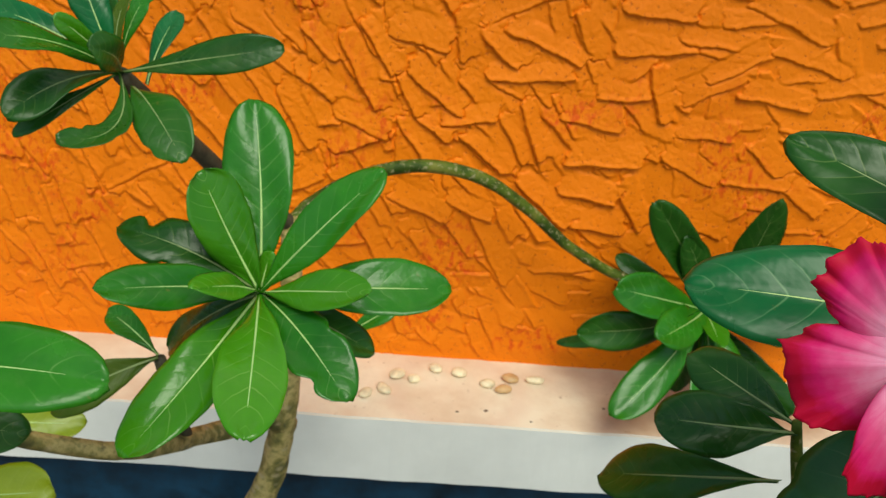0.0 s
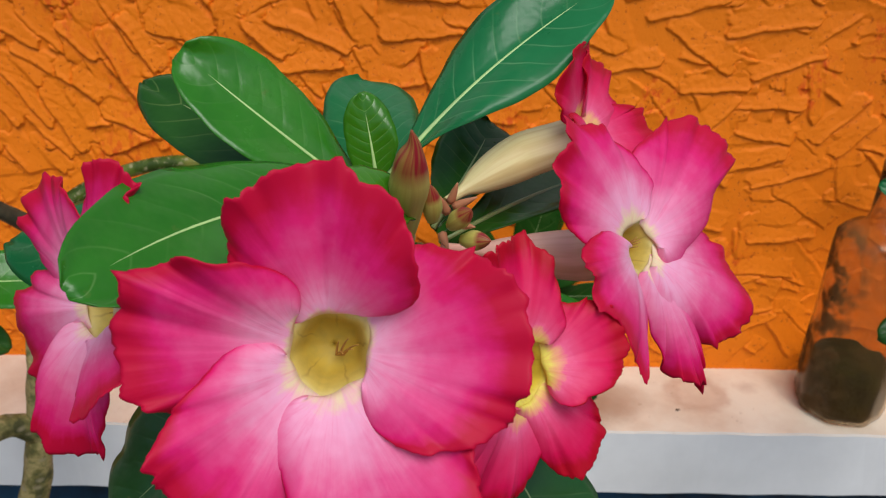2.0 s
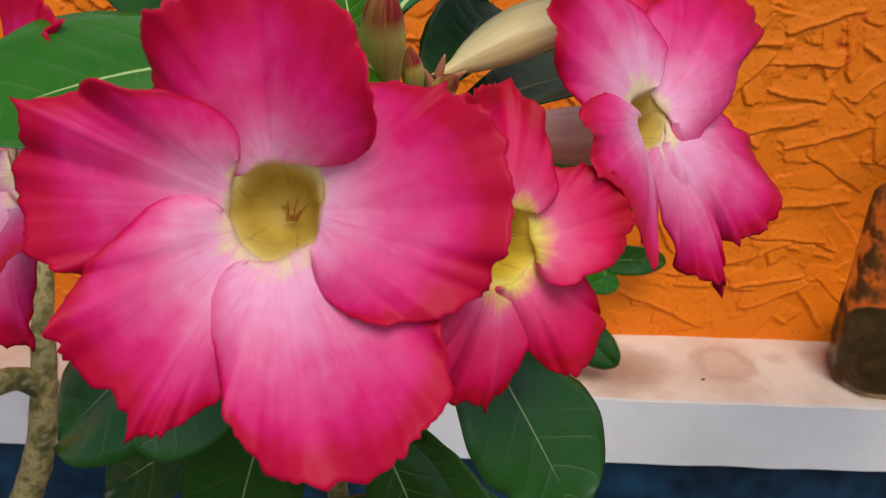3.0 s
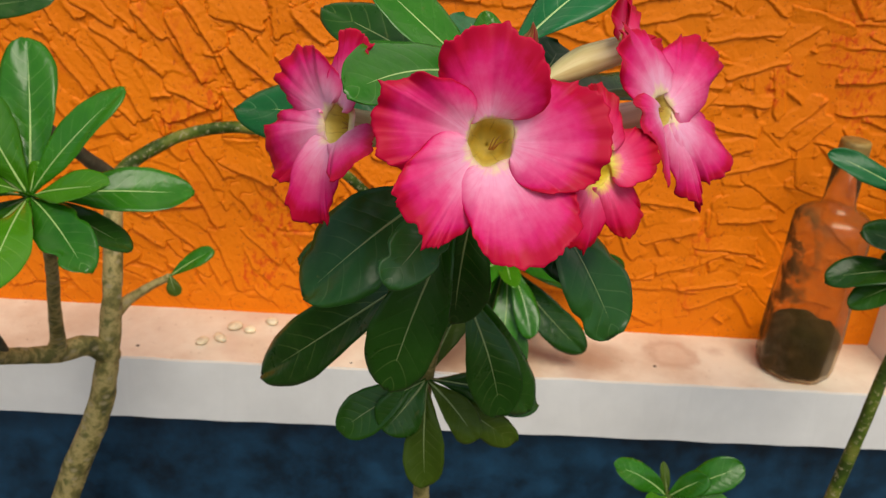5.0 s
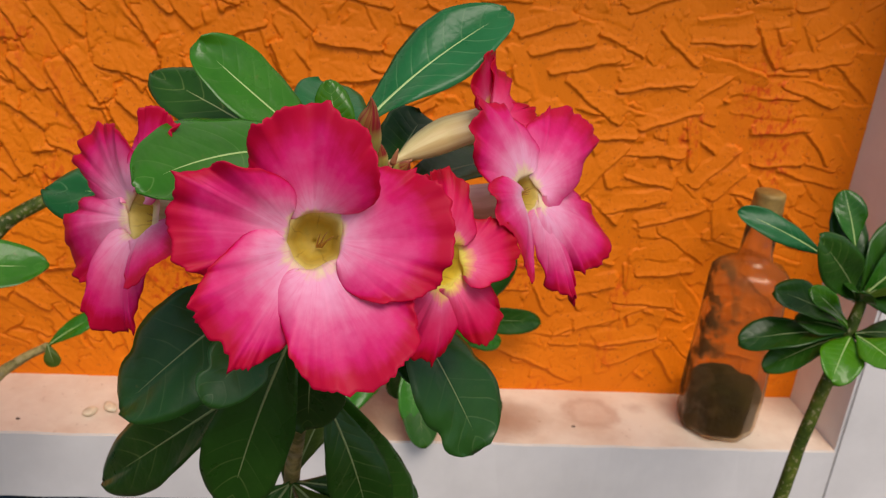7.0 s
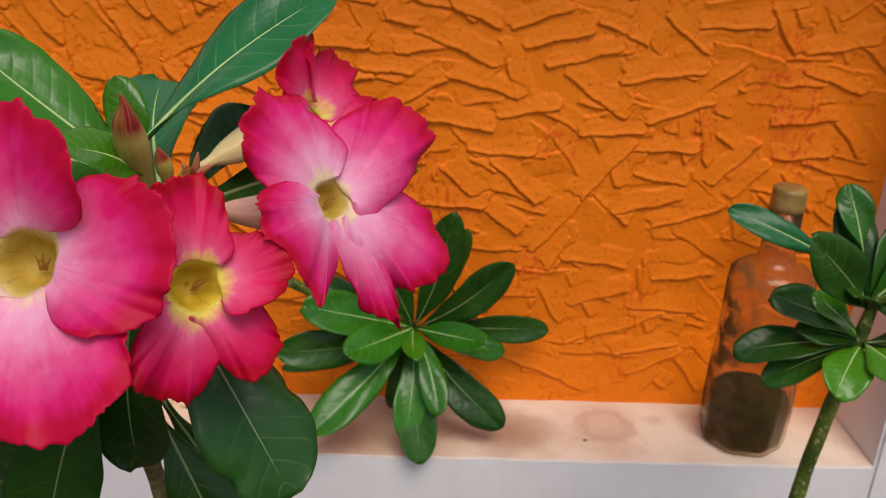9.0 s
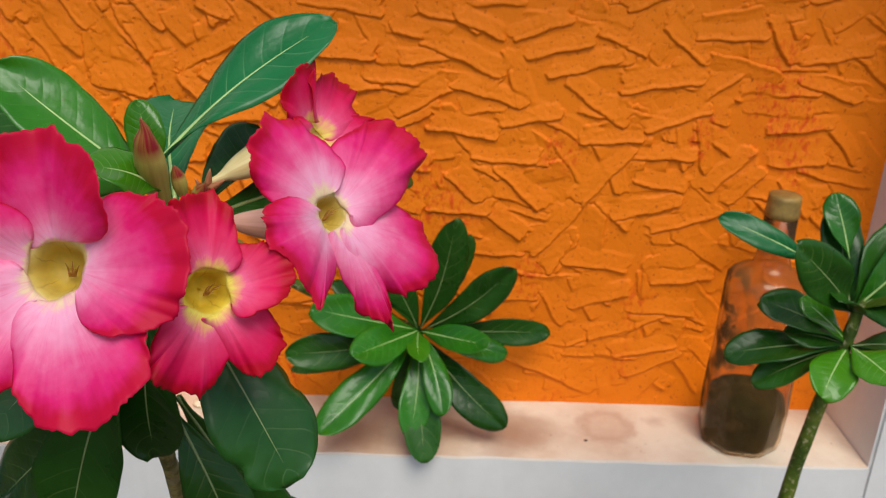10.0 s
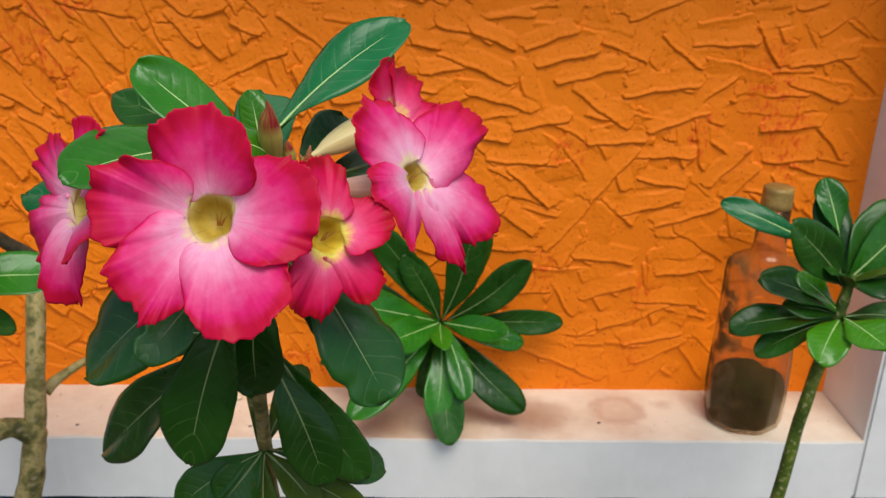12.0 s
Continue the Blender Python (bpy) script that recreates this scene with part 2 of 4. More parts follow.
def wall_material():
    m = Nodes("orange_plaster_paint")
    p = m.coords()
    cloud = m.noise(5.5, 4, 0.6, p)
    grain = m.noise(420, 4, 0.6, p)
    spots = m.noise(1.0, 3, 0.6, m.coords((190, 190, 110)))
    zone = m.ramp(m.noise(7.5, 2, 0.5, m.coords((1.0, 1.0, 0.75))), (0.57, 0.0), (0.68, 1.0))
    for x, z, wide, tall in ((0.041, 0.68, 0.035, 0.05), (0.023, 0.62, 0.03, 0.03), (0.13, 0.594, 0.045, 0.018), (-0.288, 0.704, 0.03, 0.022), (-0.209, 0.825, 0.05, 0.025), (0.137, 0.832, 0.03, 0.02), (0.41, 0.845, 0.02, 0.03), (0.612, 0.90, 0.03, 0.07), (0.64, 0.86, 0.02, 0.06), (0.546, 0.865, 0.018, 0.03), (0.39, 0.712, 0.02, 0.03)):
        off = m.tree.nodes.new("ShaderNodeMapping")
        off.vector_type = "TEXTURE"
        off.inputs["Location"].default_value, off.inputs["Scale"].default_value = (x, 0.795, z), (wide, 1.0, tall)
        m.tree.links.new(m.tree.nodes.new("ShaderNodeTexCoord").outputs["Object"], off.inputs[0])
        away = m.node("ShaderNodeVectorMath", out=1, i0=off.outputs[0])
        away.node.operation = "LENGTH"
        zone = m.maths("MAXIMUM", zone, m.ramp(m.maths("ADD", away, m.maths("MULTIPLY_ADD", m.noise(40, 3, 0.6, p), 1.2, -0.6)), (0.5, 1.0), (1.0, 0.0)))
    col = m.mix(cloud, (0.74, 0.160, 0.002), (0.88, 0.226, 0.004))
    red = m.maths("MULTIPLY", m.ramp(spots, (0.50, 0.0), (0.62, 1.0)), zone)
    col = m.mix(m.maths("MULTIPLY", red, 0.70), col, (0.62, 0.035, 0.004))
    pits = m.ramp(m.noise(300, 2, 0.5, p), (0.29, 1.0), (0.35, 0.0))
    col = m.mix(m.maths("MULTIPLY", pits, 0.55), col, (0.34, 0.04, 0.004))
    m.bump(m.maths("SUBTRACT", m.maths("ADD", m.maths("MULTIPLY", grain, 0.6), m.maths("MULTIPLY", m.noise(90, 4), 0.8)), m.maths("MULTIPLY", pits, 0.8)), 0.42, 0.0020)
    return m.finish(col, 0.6, Specular_IOR_Level=0.22)


WALL = wall_material()


def ledge_material():
    m = Nodes("ledge_cream_paint")
    p = m.coords()
    cloud = m.noise(9, 5, 0.65, p)
    speck = m.noise(130, 4, 0.6, p)
    col = m.mix(m.ramp(cloud, (0.38, 0.0), (0.62, 1.0)), (0.66, 0.505, 0.37), (0.80, 0.695, 0.55))
    col = m.mix(m.ramp(speck, (0.66, 0.0), (0.74, 0.6)), col, (0.36, 0.22, 0.13))
    # Stain rings and smudges; brown ones under the rosette also paint in its shadow.
    for x, y, r, width, tint, share in ((0.478, 0.752, 0.024, 0.010, (0.50, 0.30, 0.20), 0.55), (0.478, 0.752, 0.010, 0.016, (0.60, 0.40, 0.28), 0.45), (0.375, 0.735, 0.0, 0.045, (0.34, 0.20, 0.13), 0.75), (0.36, 0.70, 0.0, 0.03, (0.45, 0.30, 0.22), 0.5), (0.53, 0.765, 0.0, 0.014, (0.5, 0.33, 0.24), 0.5), (0.315, 0.738, 0.0, 0.050, (0.36, 0.20, 0.10), 0.6), (0.392, 0.742, 0.012, 0.030, (0.40, 0.22, 0.13), 0.5), (0.235, 0.722, 0.0, 0.055, (0.30, 0.16, 0.09), 0.75), (0.06, 0.74, 0.06, 0.016, (0.62, 0.42, 0.32), 0.35)):
        d = m.node("ShaderNodeVectorMath", out=1, i0=m.node("ShaderNodeVectorMath", i0=p, i1=(x, y, 0.566)), i1=(0, 0, 0))
        sub = d.node.inputs[0].links[0].from_node
        sub.operation, d.node.operation = "SUBTRACT", "LENGTH"
        d = m.maths("ADD", d, m.maths("MULTIPLY_ADD", m.noise(55, 4, 0.6, p), 0.02, -0.01))
        ringed = m.maths("ABSOLUTE", m.maths("SUBTRACT", d, r))
        col = m.mix(m.maths("MULTIPLY", m.ramp(m.maths("DIVIDE", ringed, width), (0.2, 1.0), (1.0, 0.0)), share), col, tint)
    m.bump(m.maths("ADD", speck, m.noise(25, 3)), 0.35, 0.0015)
    return m.finish(col, 0.6)


LEDGE = ledge_material()
WHITE = plain("white_wall_paint", (0.71, 0.695, 0.675), 0.65, 0.07, 12.0, 0.15)
BLUE = plain("dark_blue_paint", (0.003, 0.030, 0.064), 0.42, 0.6, 26.0, 0.4)
SOIL = plain("soil", (0.10, 0.075, 0.05), 0.95, 0.4, 40.0, 0.8)
PEBBLE = plain("pebble_cream", (0.74, 0.62, 0.42), 0.5, 0.2, 150.0, 0.2)
PEBBLE_TAN = plain("pebble_tan", (0.55, 0.34, 0.16), 0.5, 0.2, 150.0, 0.2)
DEBRIS = plain("dry_debris", (0.09, 0.055, 0.035), 0.9, 0.4, 300.0, 0.3)


def glass_material():
    """Old clear glass with a thin tan film of dust and soot down one side."""
    m = Nodes("dusty_glass")
    p = m.coords()
    dust = m.noise(34, 5, 0.65, p)
    col = m.mix(m.ramp(dust, (0.40, 0.0), (0.65, 1.0)), (0.96, 0.86, 0.68), (0.90, 0.72, 0.48))
    m.finish(col, m.maths("MULTIPLY_ADD", dust, 0.22, 0.04), IOR=1.13, Transmission_Weight=1.0, Coat_Weight=0.25, Coat_Roughness=0.15)
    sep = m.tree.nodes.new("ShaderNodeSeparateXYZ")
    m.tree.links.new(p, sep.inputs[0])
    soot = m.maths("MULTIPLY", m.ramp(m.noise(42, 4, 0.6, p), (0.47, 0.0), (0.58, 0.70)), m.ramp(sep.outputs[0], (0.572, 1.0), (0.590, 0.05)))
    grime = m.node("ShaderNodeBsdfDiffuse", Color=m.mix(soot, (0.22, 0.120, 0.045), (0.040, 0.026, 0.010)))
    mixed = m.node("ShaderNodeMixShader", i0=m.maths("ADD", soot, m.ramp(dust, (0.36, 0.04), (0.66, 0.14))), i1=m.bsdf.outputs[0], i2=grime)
    m.tree.links.new(mixed, m.out.inputs[0])
    return m.mat


GLASS = glass_material()
FILL = plain("dark_wet_soil", (0.012, 0.012, 0.003), 0.9, 0.7, 90.0, 1.0, Specular_IOR_Level=0.1)
CAP = plain("brass_cap", (0.30, 0.19, 0.05), 0.55, 0.4, 80.0, 0.3, Metallic=0.3)


# ---- building ----
def root(name, place, label, category, group="", kind=""):
    ob = new(name)
    ob.location = place
    ob.empty_display_size = 0.02
    return tagged(ob, label, category, group, kind)


def part(name, data, material, parent=None, label=""):
    """One mesh object from (verts, faces, uvs or None), in world coordinates."""
    verts, faces, uvs = data
    mesh = bpy.data.meshes.new(name)
    mesh.from_pydata([tuple(v) for v in verts], [], faces)
    for m in material if isinstance(material, (list, tuple)) else [material]:
        mesh.materials.append(m)
    if uvs is not None:
        layer = mesh.uv_layers.new(name="UVMap")
        index = np.empty(len(mesh.loops), dtype=np.int32)
        mesh.loops.foreach_get("vertex_index", index)
        layer.data.foreach_set("uv", np.asarray(uvs, dtype=np.float32)[index].ravel())
    mesh.polygons.foreach_set("use_smooth", [True] * len(mesh.polygons))
    mesh.update()
    ob = new(name, mesh)
    if parent is not None:
        ob.parent = parent
        if parent.type == "EMPTY":
            ob.matrix_parent_inverse = Matrix.Translation(-parent.location)
    if label:
        ob["label"] = label
    return ob


def vec(*a):
    return np.array(a[0] if len(a) == 1 else a, dtype=float)


def unit(a):
    return a / max(1e-9, float(np.linalg.norm(a)))


def shell(P, U, V, thick):
    """A thin closed sheet from a grid of points (rows x columns x 3)."""
    nu, nv = P.shape[:2]
    du, dv = np.gradient(P, axis=0), np.gradient(P, axis=1)
    n = np.cross(du, dv)
    n /= np.maximum(np.linalg.norm(n, axis=2, keepdims=True), 1e-12)
    edge = np.ones((nu, nv, 1))
    edge[0], edge[-1], edge[:, 0], edge[:, -1] = 0.35, 0.35, 0.35, 0.35
    off = n * (thick / 2) * edge
    verts = np.concatenate([(P + off).reshape(-1, 3), (P - off).reshape(-1, 3)])
    uv = np.stack([U.ravel(), V.ravel()], axis=1)
    uvs = np.concatenate([uv, uv])
    m = nu * nv
    faces = []
    for i in range(nu - 1):
        for j in range(nv - 1):
            a, b, c, d = i * nv + j, i * nv + j + 1, (i + 1) * nv + j + 1, (i + 1) * nv + j
            faces += [(a, d, c, b), (m + a, m + b, m + c, m + d)]
    rim = [(0, j) for j in range(nv)] + [(i, nv - 1) for i in range(1, nu)] + [(nu - 1, j) for j in range(nv - 2, -1, -1)] + [(i, 0) for i in range(nu - 2, 0, -1)]
    for (i, j), (k, l) in zip(rim, rim[1:] + rim[:1]):
        a, b = i * nv + j, k * nv + l
        faces.append((a, b, m + b, m + a))
    return verts, faces, uvs


def tube(points, sides=10, rough=0.0, seed=0, caps=True, steps=6):
    """A smooth pipe through (x, y, z, radius) points."""
    pts = [vec(p) for p in points]
    ext = [2 * pts[0] - pts[1], *pts, 2 * pts[-1] - pts[-2]]
    line = []
    for k in range(1, len(ext) - 2):
        p0, p1, p2, p3 = ext[k - 1:k + 3]
        for q in range(steps):
            t = q / steps
            line.append(0.5 * (2 * p1 + (p2 - p0) * t + (2 * p0 - 5 * p1 + 4 * p2 - p3) * t * t + (3 * p1 - p0 - 3 * p2 + p3) * t ** 3))
    line.append(pts[-1])
    line = np.array(line)
    n = len(line)
    d = np.gradient(line[:, :3], axis=0)
    ref = vec(0.3, 0.8, 0.52)
    verts, uvs, faces = [], [], []
    for i in range(n):
        t = unit(d[i])
        ref = unit(ref - t * float(ref @ t))
        side = np.cross(t, ref)
        for j in range(sides):
            a = 2 * math.pi * j / sides
            way = math.cos(a) * ref + math.sin(a) * side
            r = max(0.0001, line[i, 3])
            if rough:
                r *= 1 + rough * noise.noise(Vector(line[i, :3] * 60 + way * 1.3 + seed))
            verts.append(line[i, :3] + way * r)
            uvs.append((i / (n - 1), j / sides))
    for i in range(n - 1):
        for j in range(sides):
            k = (j + 1) % sides
            faces.append((i * sides + j, i * sides + k, (i + 1) * sides + k, (i + 1) * sides + j))
    if caps:
        faces.append(tuple(range(sides - 1, -1, -1)))
        faces.append(tuple((n - 1) * sides + j for j in range(sides)))
    return verts, faces, uvs


LEAF_KINDS = {"d": (LEAF_DARK, RIB_DULL), "m": (LEAF_MID, RIB_PALE), "l": (LEAF_LIGHT, RIB_PALE), "y": (LEAF_YELLOW, RIB_PALE), "w": (LEAF_BLOOM_SHEEN, RIB_PALE), "o": (LEAF_OLIVE, RIB_DULL), "b": (LEAF_DUSKY_SHEEN, RIB_DULL)}
leaf_rng = np.random.default_rng(7)


def leaf(parent, base, tip, width, axis, kind="m", bend=0.07, fold=0.18, bite=0.0, curl=0.0, label="", peak=0.70, via=None):
    """A leathery obovate leaf with a raised midrib, bowed past a point aside where one is given; the axis is what its upper face turns to."""
    base, tip, axis = vec(base), vec(tip), unit(vec(axis))
    d = tip - base
    length = float(np.linalg.norm(d))
    d = unit(d)
    n = unit(axis - d * float(axis @ d))
    s = np.cross(d, n)
    nu, nv = 34, 13
    u = np.linspace(0, 1, nu)[:, None] ** 0.9
    v = np.linspace(-1, 1, nv)[None, :]
    rise = np.sin(np.pi / 2 * np.clip(u / peak, 0, 1)) ** 1.3
    fall = np.clip(1 - (np.clip(u - peak, 0, 1) / (1.004 - peak)) ** 2, 0, 1) ** 0.5
    prof = np.maximum(0.09 * (1 - u), rise * np.where(u > peak, fall, 1.0))
    ph = leaf_rng.uniform(0, 6.28, 4)
    half = width / 2 * prof * (1 + 0.035 * np.sin(7 * u + ph[0] + v) + 0.018 * np.sin(17 * u + ph[3] + 2 * v) + 0.010 * np.sin(41 * u + ph[2] - 3 * v))
    if bite:
        half = half * (1 - bite * np.exp(-((u - 0.82) / 0.05) ** 2) * (v > 0) - 0.5 * bite * np.exp(-((u - 0.62) / 0.04) ** 2) * (v < 0))
    sway = 0.03 * length * np.sin(np.pi * u) * math.sin(ph[1])
    h = bend * length * np.sin(np.pi * u ** 0.9) - curl * length * u ** 3
    h = h + fold * half * np.abs(v) ** 1.2 - 0.25 * fold * half * v ** 4 + 0.09 * width * np.sin(6 * u + 2 * v + ph[2]) * np.abs(v)
    h = h + 0.02 * width * np.sin(13 * u + ph[3] + 3 * v) * np.abs(v)
    if via is None:
        P = base + d * (u * length)[..., None] + s * (v * half + sway)[..., None] + n * (h + 0 * v)[..., None]
    else:
        via = vec(via)
        spine = (1 - u) ** 2 * base + 2 * u * (1 - u) * via + u ** 2 * tip
        course = (1 - u) * (via - base) + u * (tip - via)
        flank = np.cross(course, n)
        flank /= np.linalg.norm(flank, axis=1)[:, None]
        P = spine[:, None] + flank[:, None] * (v * half)[..., None] + n * (h + 0 * v)[..., None]
    U, V = np.broadcast_to(u, (nu, nv)), np.broadcast_to((v + 1) / 2, (nu, nv))
    blade, rib = LEAF_KINDS[kind]
    ob = part("leaf", shell(P, U, V, 0.0007), blade, parent, label)
    mid = P[:, nv // 2] + n * 0.00015
    r0 = 0.00055 + 0.011 * width
    part("midrib", tube([(*mid[i], r0 * (1 - 0.85 * u[i, 0])) for i in range(0, nu - 1, 4)], 5, steps=2), rib, ob)
    return ob


def wave(values, frequency, phase):
    """Smooth random waves along a row of numbers."""
    return np.array([noise.noise(Vector((x * frequency, phase, 0.37 * phase))) for x in np.ravel(values)]).reshape(np.shape(values)) * 1.8


def petal(parent, c, n, mouth, tip, ccw, cw, phase, material, spike=0.3, blush_shade=0.0):
    """A broad ruffled petal that fans out from the lip of the throat to its tip and its two widest corners; its clockwise edge lies over its neighbour."""
    tip, ccw, cw = vec(tip), vec(ccw), vec(cw)
    way = tip - c
    way = unit(way - n * float(way @ n))
    aside = np.cross(way, n)
    nu, nv = 34, 121
    u = np.linspace(0.0, 1, nu)[:, None] ** 0.9
    v = np.linspace(-1, 1, nv)
    turn = v * 0.70
    lip = c + mouth * (0.90 + 0.16 * v ** 2 + 0.07 * np.sin(2.1 * turn + 5 * phase) + 0.03 * np.sin(6 * turn + phase))[:, None] * (way * np.cos(turn)[:, None] + aside * np.sin(turn)[:, None])
    lip = lip + n * (0.0007 * v - 0.0006)[:, None]
    heel = c + way * mouth
    span = tip - heel
    length = float(np.linalg.norm(span))
    edge = np.zeros((nv, 3))
    for j, x in enumerate(v):
        corner, foot = (cw, lip[-1]) if x > 0 else (ccw, lip[0])
        share = min(0.80, max(0.38, float((corner - heel) @ span) / length ** 2))
        knee = heel + share * span
        a = abs(x) * math.pi
        if a < math.pi / 2:
            edge[j] = knee + (tip - knee) * math.cos(a) ** 0.82 + (corner - knee) * math.sin(a) ** 0.82
        else:
            a -= math.pi / 2
            edge[j] = knee + (corner - knee) * max(0.0, math.cos(a)) ** 0.95 + (foot - knee) * math.sin(a) ** 1.15
    out = np.linalg.norm(edge - heel, axis=1) / length
    free = np.clip(out * 1.25 - 0.25, 0, 1)
    teeth = 0.034 * wave(v, 3.2, phase) + 0.028 * wave(v, 8.0, phase + 3) + 0.020 * wave(v, 19.0, phase + 5) - 0.030 * np.abs(wave(v, 34.0, phase + 9)) * (0.4 + np.abs(wave(v, 4.0, phase + 31)))
    point = 0.085 * np.exp(-((v - spike) / 0.016) ** 2) - 0.022 * np.exp(-((v - spike - 0.09) / 0.05) ** 2)
    edge = edge + (edge - heel) * ((teeth + point) * free)[:, None]
    P = lip[None] + (edge - lip)[None] * u[..., None]
    rim = u ** 5 * free
    h = length * 0.055 * np.sin(np.pi * np.clip(u, 0, 1) ** 0.75) * (0.4 + 0.6 * free) + 0.0012 * v * np.sin(np.pi * u ** 0.8)
    h = h - 0.035 * length * rim + rim * length * (0.085 * wave(v, 2.3, phase + 11) + 0.075 * wave(v, 6.5, phase + 13) + 0.022 * wave(v, 15.0, phase + 17))
    crease = 0.40 * math.sin(3.3 * phase)
    h = h + 0.045 * length * u ** 1.5 * np.tanh((v - crease) / 0.05) * np.exp(-((v - crease) / 0.35) ** 2) * free + 0.055 * length * wave(v, 1.3, phase + 21) * u * free
    h = h + (0.011 * wave(v, 5.0, phase + 23) + 0.0022 * wave(v, 24.0, phase + 29)) * length * u ** 0.8 * free
    P = P + n * h[..., None]
    reach = np.clip(0.18 + 0.90 * out, 0, 1)
    U = (u * reach) ** (1 - blush_shade)
    U = U + (1 - U) * np.clip((u - 0.88) / 0.12, 0, 1) ** 1.5 * np.clip(1.8 * free, 0, 1)
    V = np.broadcast_to((v + 1) / 2, (nu, nv))
    return part("petal", shell(P, U, V, 0.0004), material, parent)


def flower(plant, centre, facing, stalk, petals, mouth, neck=None, tube_stuff=TUBE_PINK, stuff=PETAL, throat_stuff=THROAT, blush_shade=(0, 0, 0, 0, 0), label="open pink flower with a yellow throat"):
    """An open trumpet flower: a tube that bears the throat, the stamens and its petals (tip, two corners)."""
    c, n, back = vec(centre), unit(vec(facing)), vec(stalk)
    neck = neck or mouth * 0.92
    k1, k2 = c - n * 0.006, c - n * 0.015
    path = [(*(c - n * 0.0015), mouth * 1.08), (*k1, 0.5 * (mouth + neck)), (*k2, neck)]
    bow = k2 - n * 0.006 - (k2 - back) * 0.15
    for t, r in ((0.22, 0.97), (0.42, 0.86), (0.58, 0.70), (0.70, 0.52), (0.79, 0.32), (0.87, 0.22), (1.0, 0.20)):
        path.append((*((1 - t) ** 2 * k2 + 2 * t * (1 - t) * bow + t * t * back), neck * r))
    body = part("flower", tube(path, 22, caps=False, steps=4), tube_stuff, plant, label)
    right = unit(np.cross(n, vec(0, 0, 1)))
    up = np.cross(right, n)
    verts, uvs, faces = [], [], []
    profile = ((1.42, 0.0020), (1.18, 0.0011), (1.02, 0.0014), (0.92, 0.0024), (0.84, 0.0040), (0.78, 0.0058), (0.72, 0.0078), (0.65, 0.0096), (0.56, 0.0112), (0.38, 0.0124), (0.16, 0.0132), (0.02, 0.0134))
    rings, sides = len(profile), 50
    for i, (size, deep) in enumerate(profile):
        for j in range(sides):
            a = 2 * math.pi * j / sides
            ribs = 1 + 0.045 * math.cos(5 * a + 0.6) + 0.02 * math.cos(10 * a + 1.0)
            verts.append(c + (right * math.cos(a) + up * math.sin(a)) * mouth * size * ribs - n * (0.0011 + (deep - 0.0011) * 0.85) * min(1.0, mouth / 0.0078))
            uvs.append((i / (rings - 1), j / sides))
    for i in range(rings - 1):
        for j in range(sides):
            k = (j + 1) % sides
            faces.append((i * sides + j, (i + 1) * sides + j, (i + 1) * sides + k, i * sides + k))
    faces.append(tuple((rings - 1) * sides + j for j in range(sides)))
    part("throat", (verts, faces, uvs), throat_stuff, body, "yellow throat with dark red lines")
    deep = 0.7 * min(1.0, mouth / 0.0078)
    for k in range(5):
        fan = -right * (0.16 + 0.10 * k) * mouth
        p0, p1 = c - n * 0.0130 * deep + fan * 0.45 - up * 0.22 * mouth, c - n * 0.0040 * deep + fan * 1.15 + up * (0.22, -0.08, 0.30, 0.04, 0.16)[k] * mouth
        part("stamen", tube([(*p0, 0.00030), (*(0.5 * (p0 + p1) + up * 0.0005), 0.00021), (*p1, 0.00009)], 5, steps=3), STAMEN, body)
    for k, (tip, ccw, cw) in enumerate(petals):
        petal(body, c, n, mouth, tip, ccw, cw, 1.3 + 1.9 * k + 7 * centre[0], stuff, (0.06, -0.42, 0.38, -0.22, 0.15)[k], blush_shade[k])
    return body


# ---- the setting ----
YW, ZL, YF, ZO, XC = 0.795, 0.566, 0.690, 0.4945, 0.726


# The boldest plaster strokes: middle x and z in metres, length and width in millimetres, lean in degrees.
STROKES_RIGHT_TOP = (
    (0.312, 0.932, 83, 20, -21), (0.338, 0.898, 72, 17, -18), (0.399, 0.944, 67, 18, 16), (0.424, 0.928, 72, 15, 15), (0.44, 0.896, 75, 20, -31), (0.497, 0.917, 80, 22, 8),
    (0.554, 0.964, 69, 19, 6), (0.457, 0.952, 57, 17, -21), (0.572, 0.929, 72, 15, -11), (0.605, 0.96, 52, 17, -58), (0.658, 0.95, 71, 18, 11), (0.659, 0.915, 65, 15, -16),
    (0.315, 0.864, 67, 21, -9), (0.375, 0.876, 63, 17, 11), (0.274, 0.891, 60, 20, 29), (0.458, 0.86, 63, 16, 7), (0.515, 0.882, 67, 17, 18), (0.356, 0.838, 66, 17, 1),
)
STROKES_RIGHT_MIDDLE = (
    (0.324, 0.807, 45, 23, -38), (0.376, 0.807, 64, 19, -38), (0.317, 0.787, 62, 24, 0), (0.363, 0.77, 52, 20, -38), (0.451, 0.822, 75, 21, 48), (0.409, 0.766, 76, 20, 51),
    (0.509, 0.845, 64, 15, 0), (0.512, 0.818, 54, 18, -10), (0.572, 0.833, 61, 18, 49), (0.59, 0.819, 50, 18, 47), (0.497, 0.792, 72, 19, 16), (0.538, 0.781, 73, 17, 21),
    (0.529, 0.854, 45, 16, -75), (0.547, 0.857, 56, 14, -74), (0.458, 0.732, 68, 21, -6), (0.542, 0.72, 66, 18, 7), (0.464, 0.695, 65, 20, 18), (0.528, 0.683, 72, 19, -1),
)
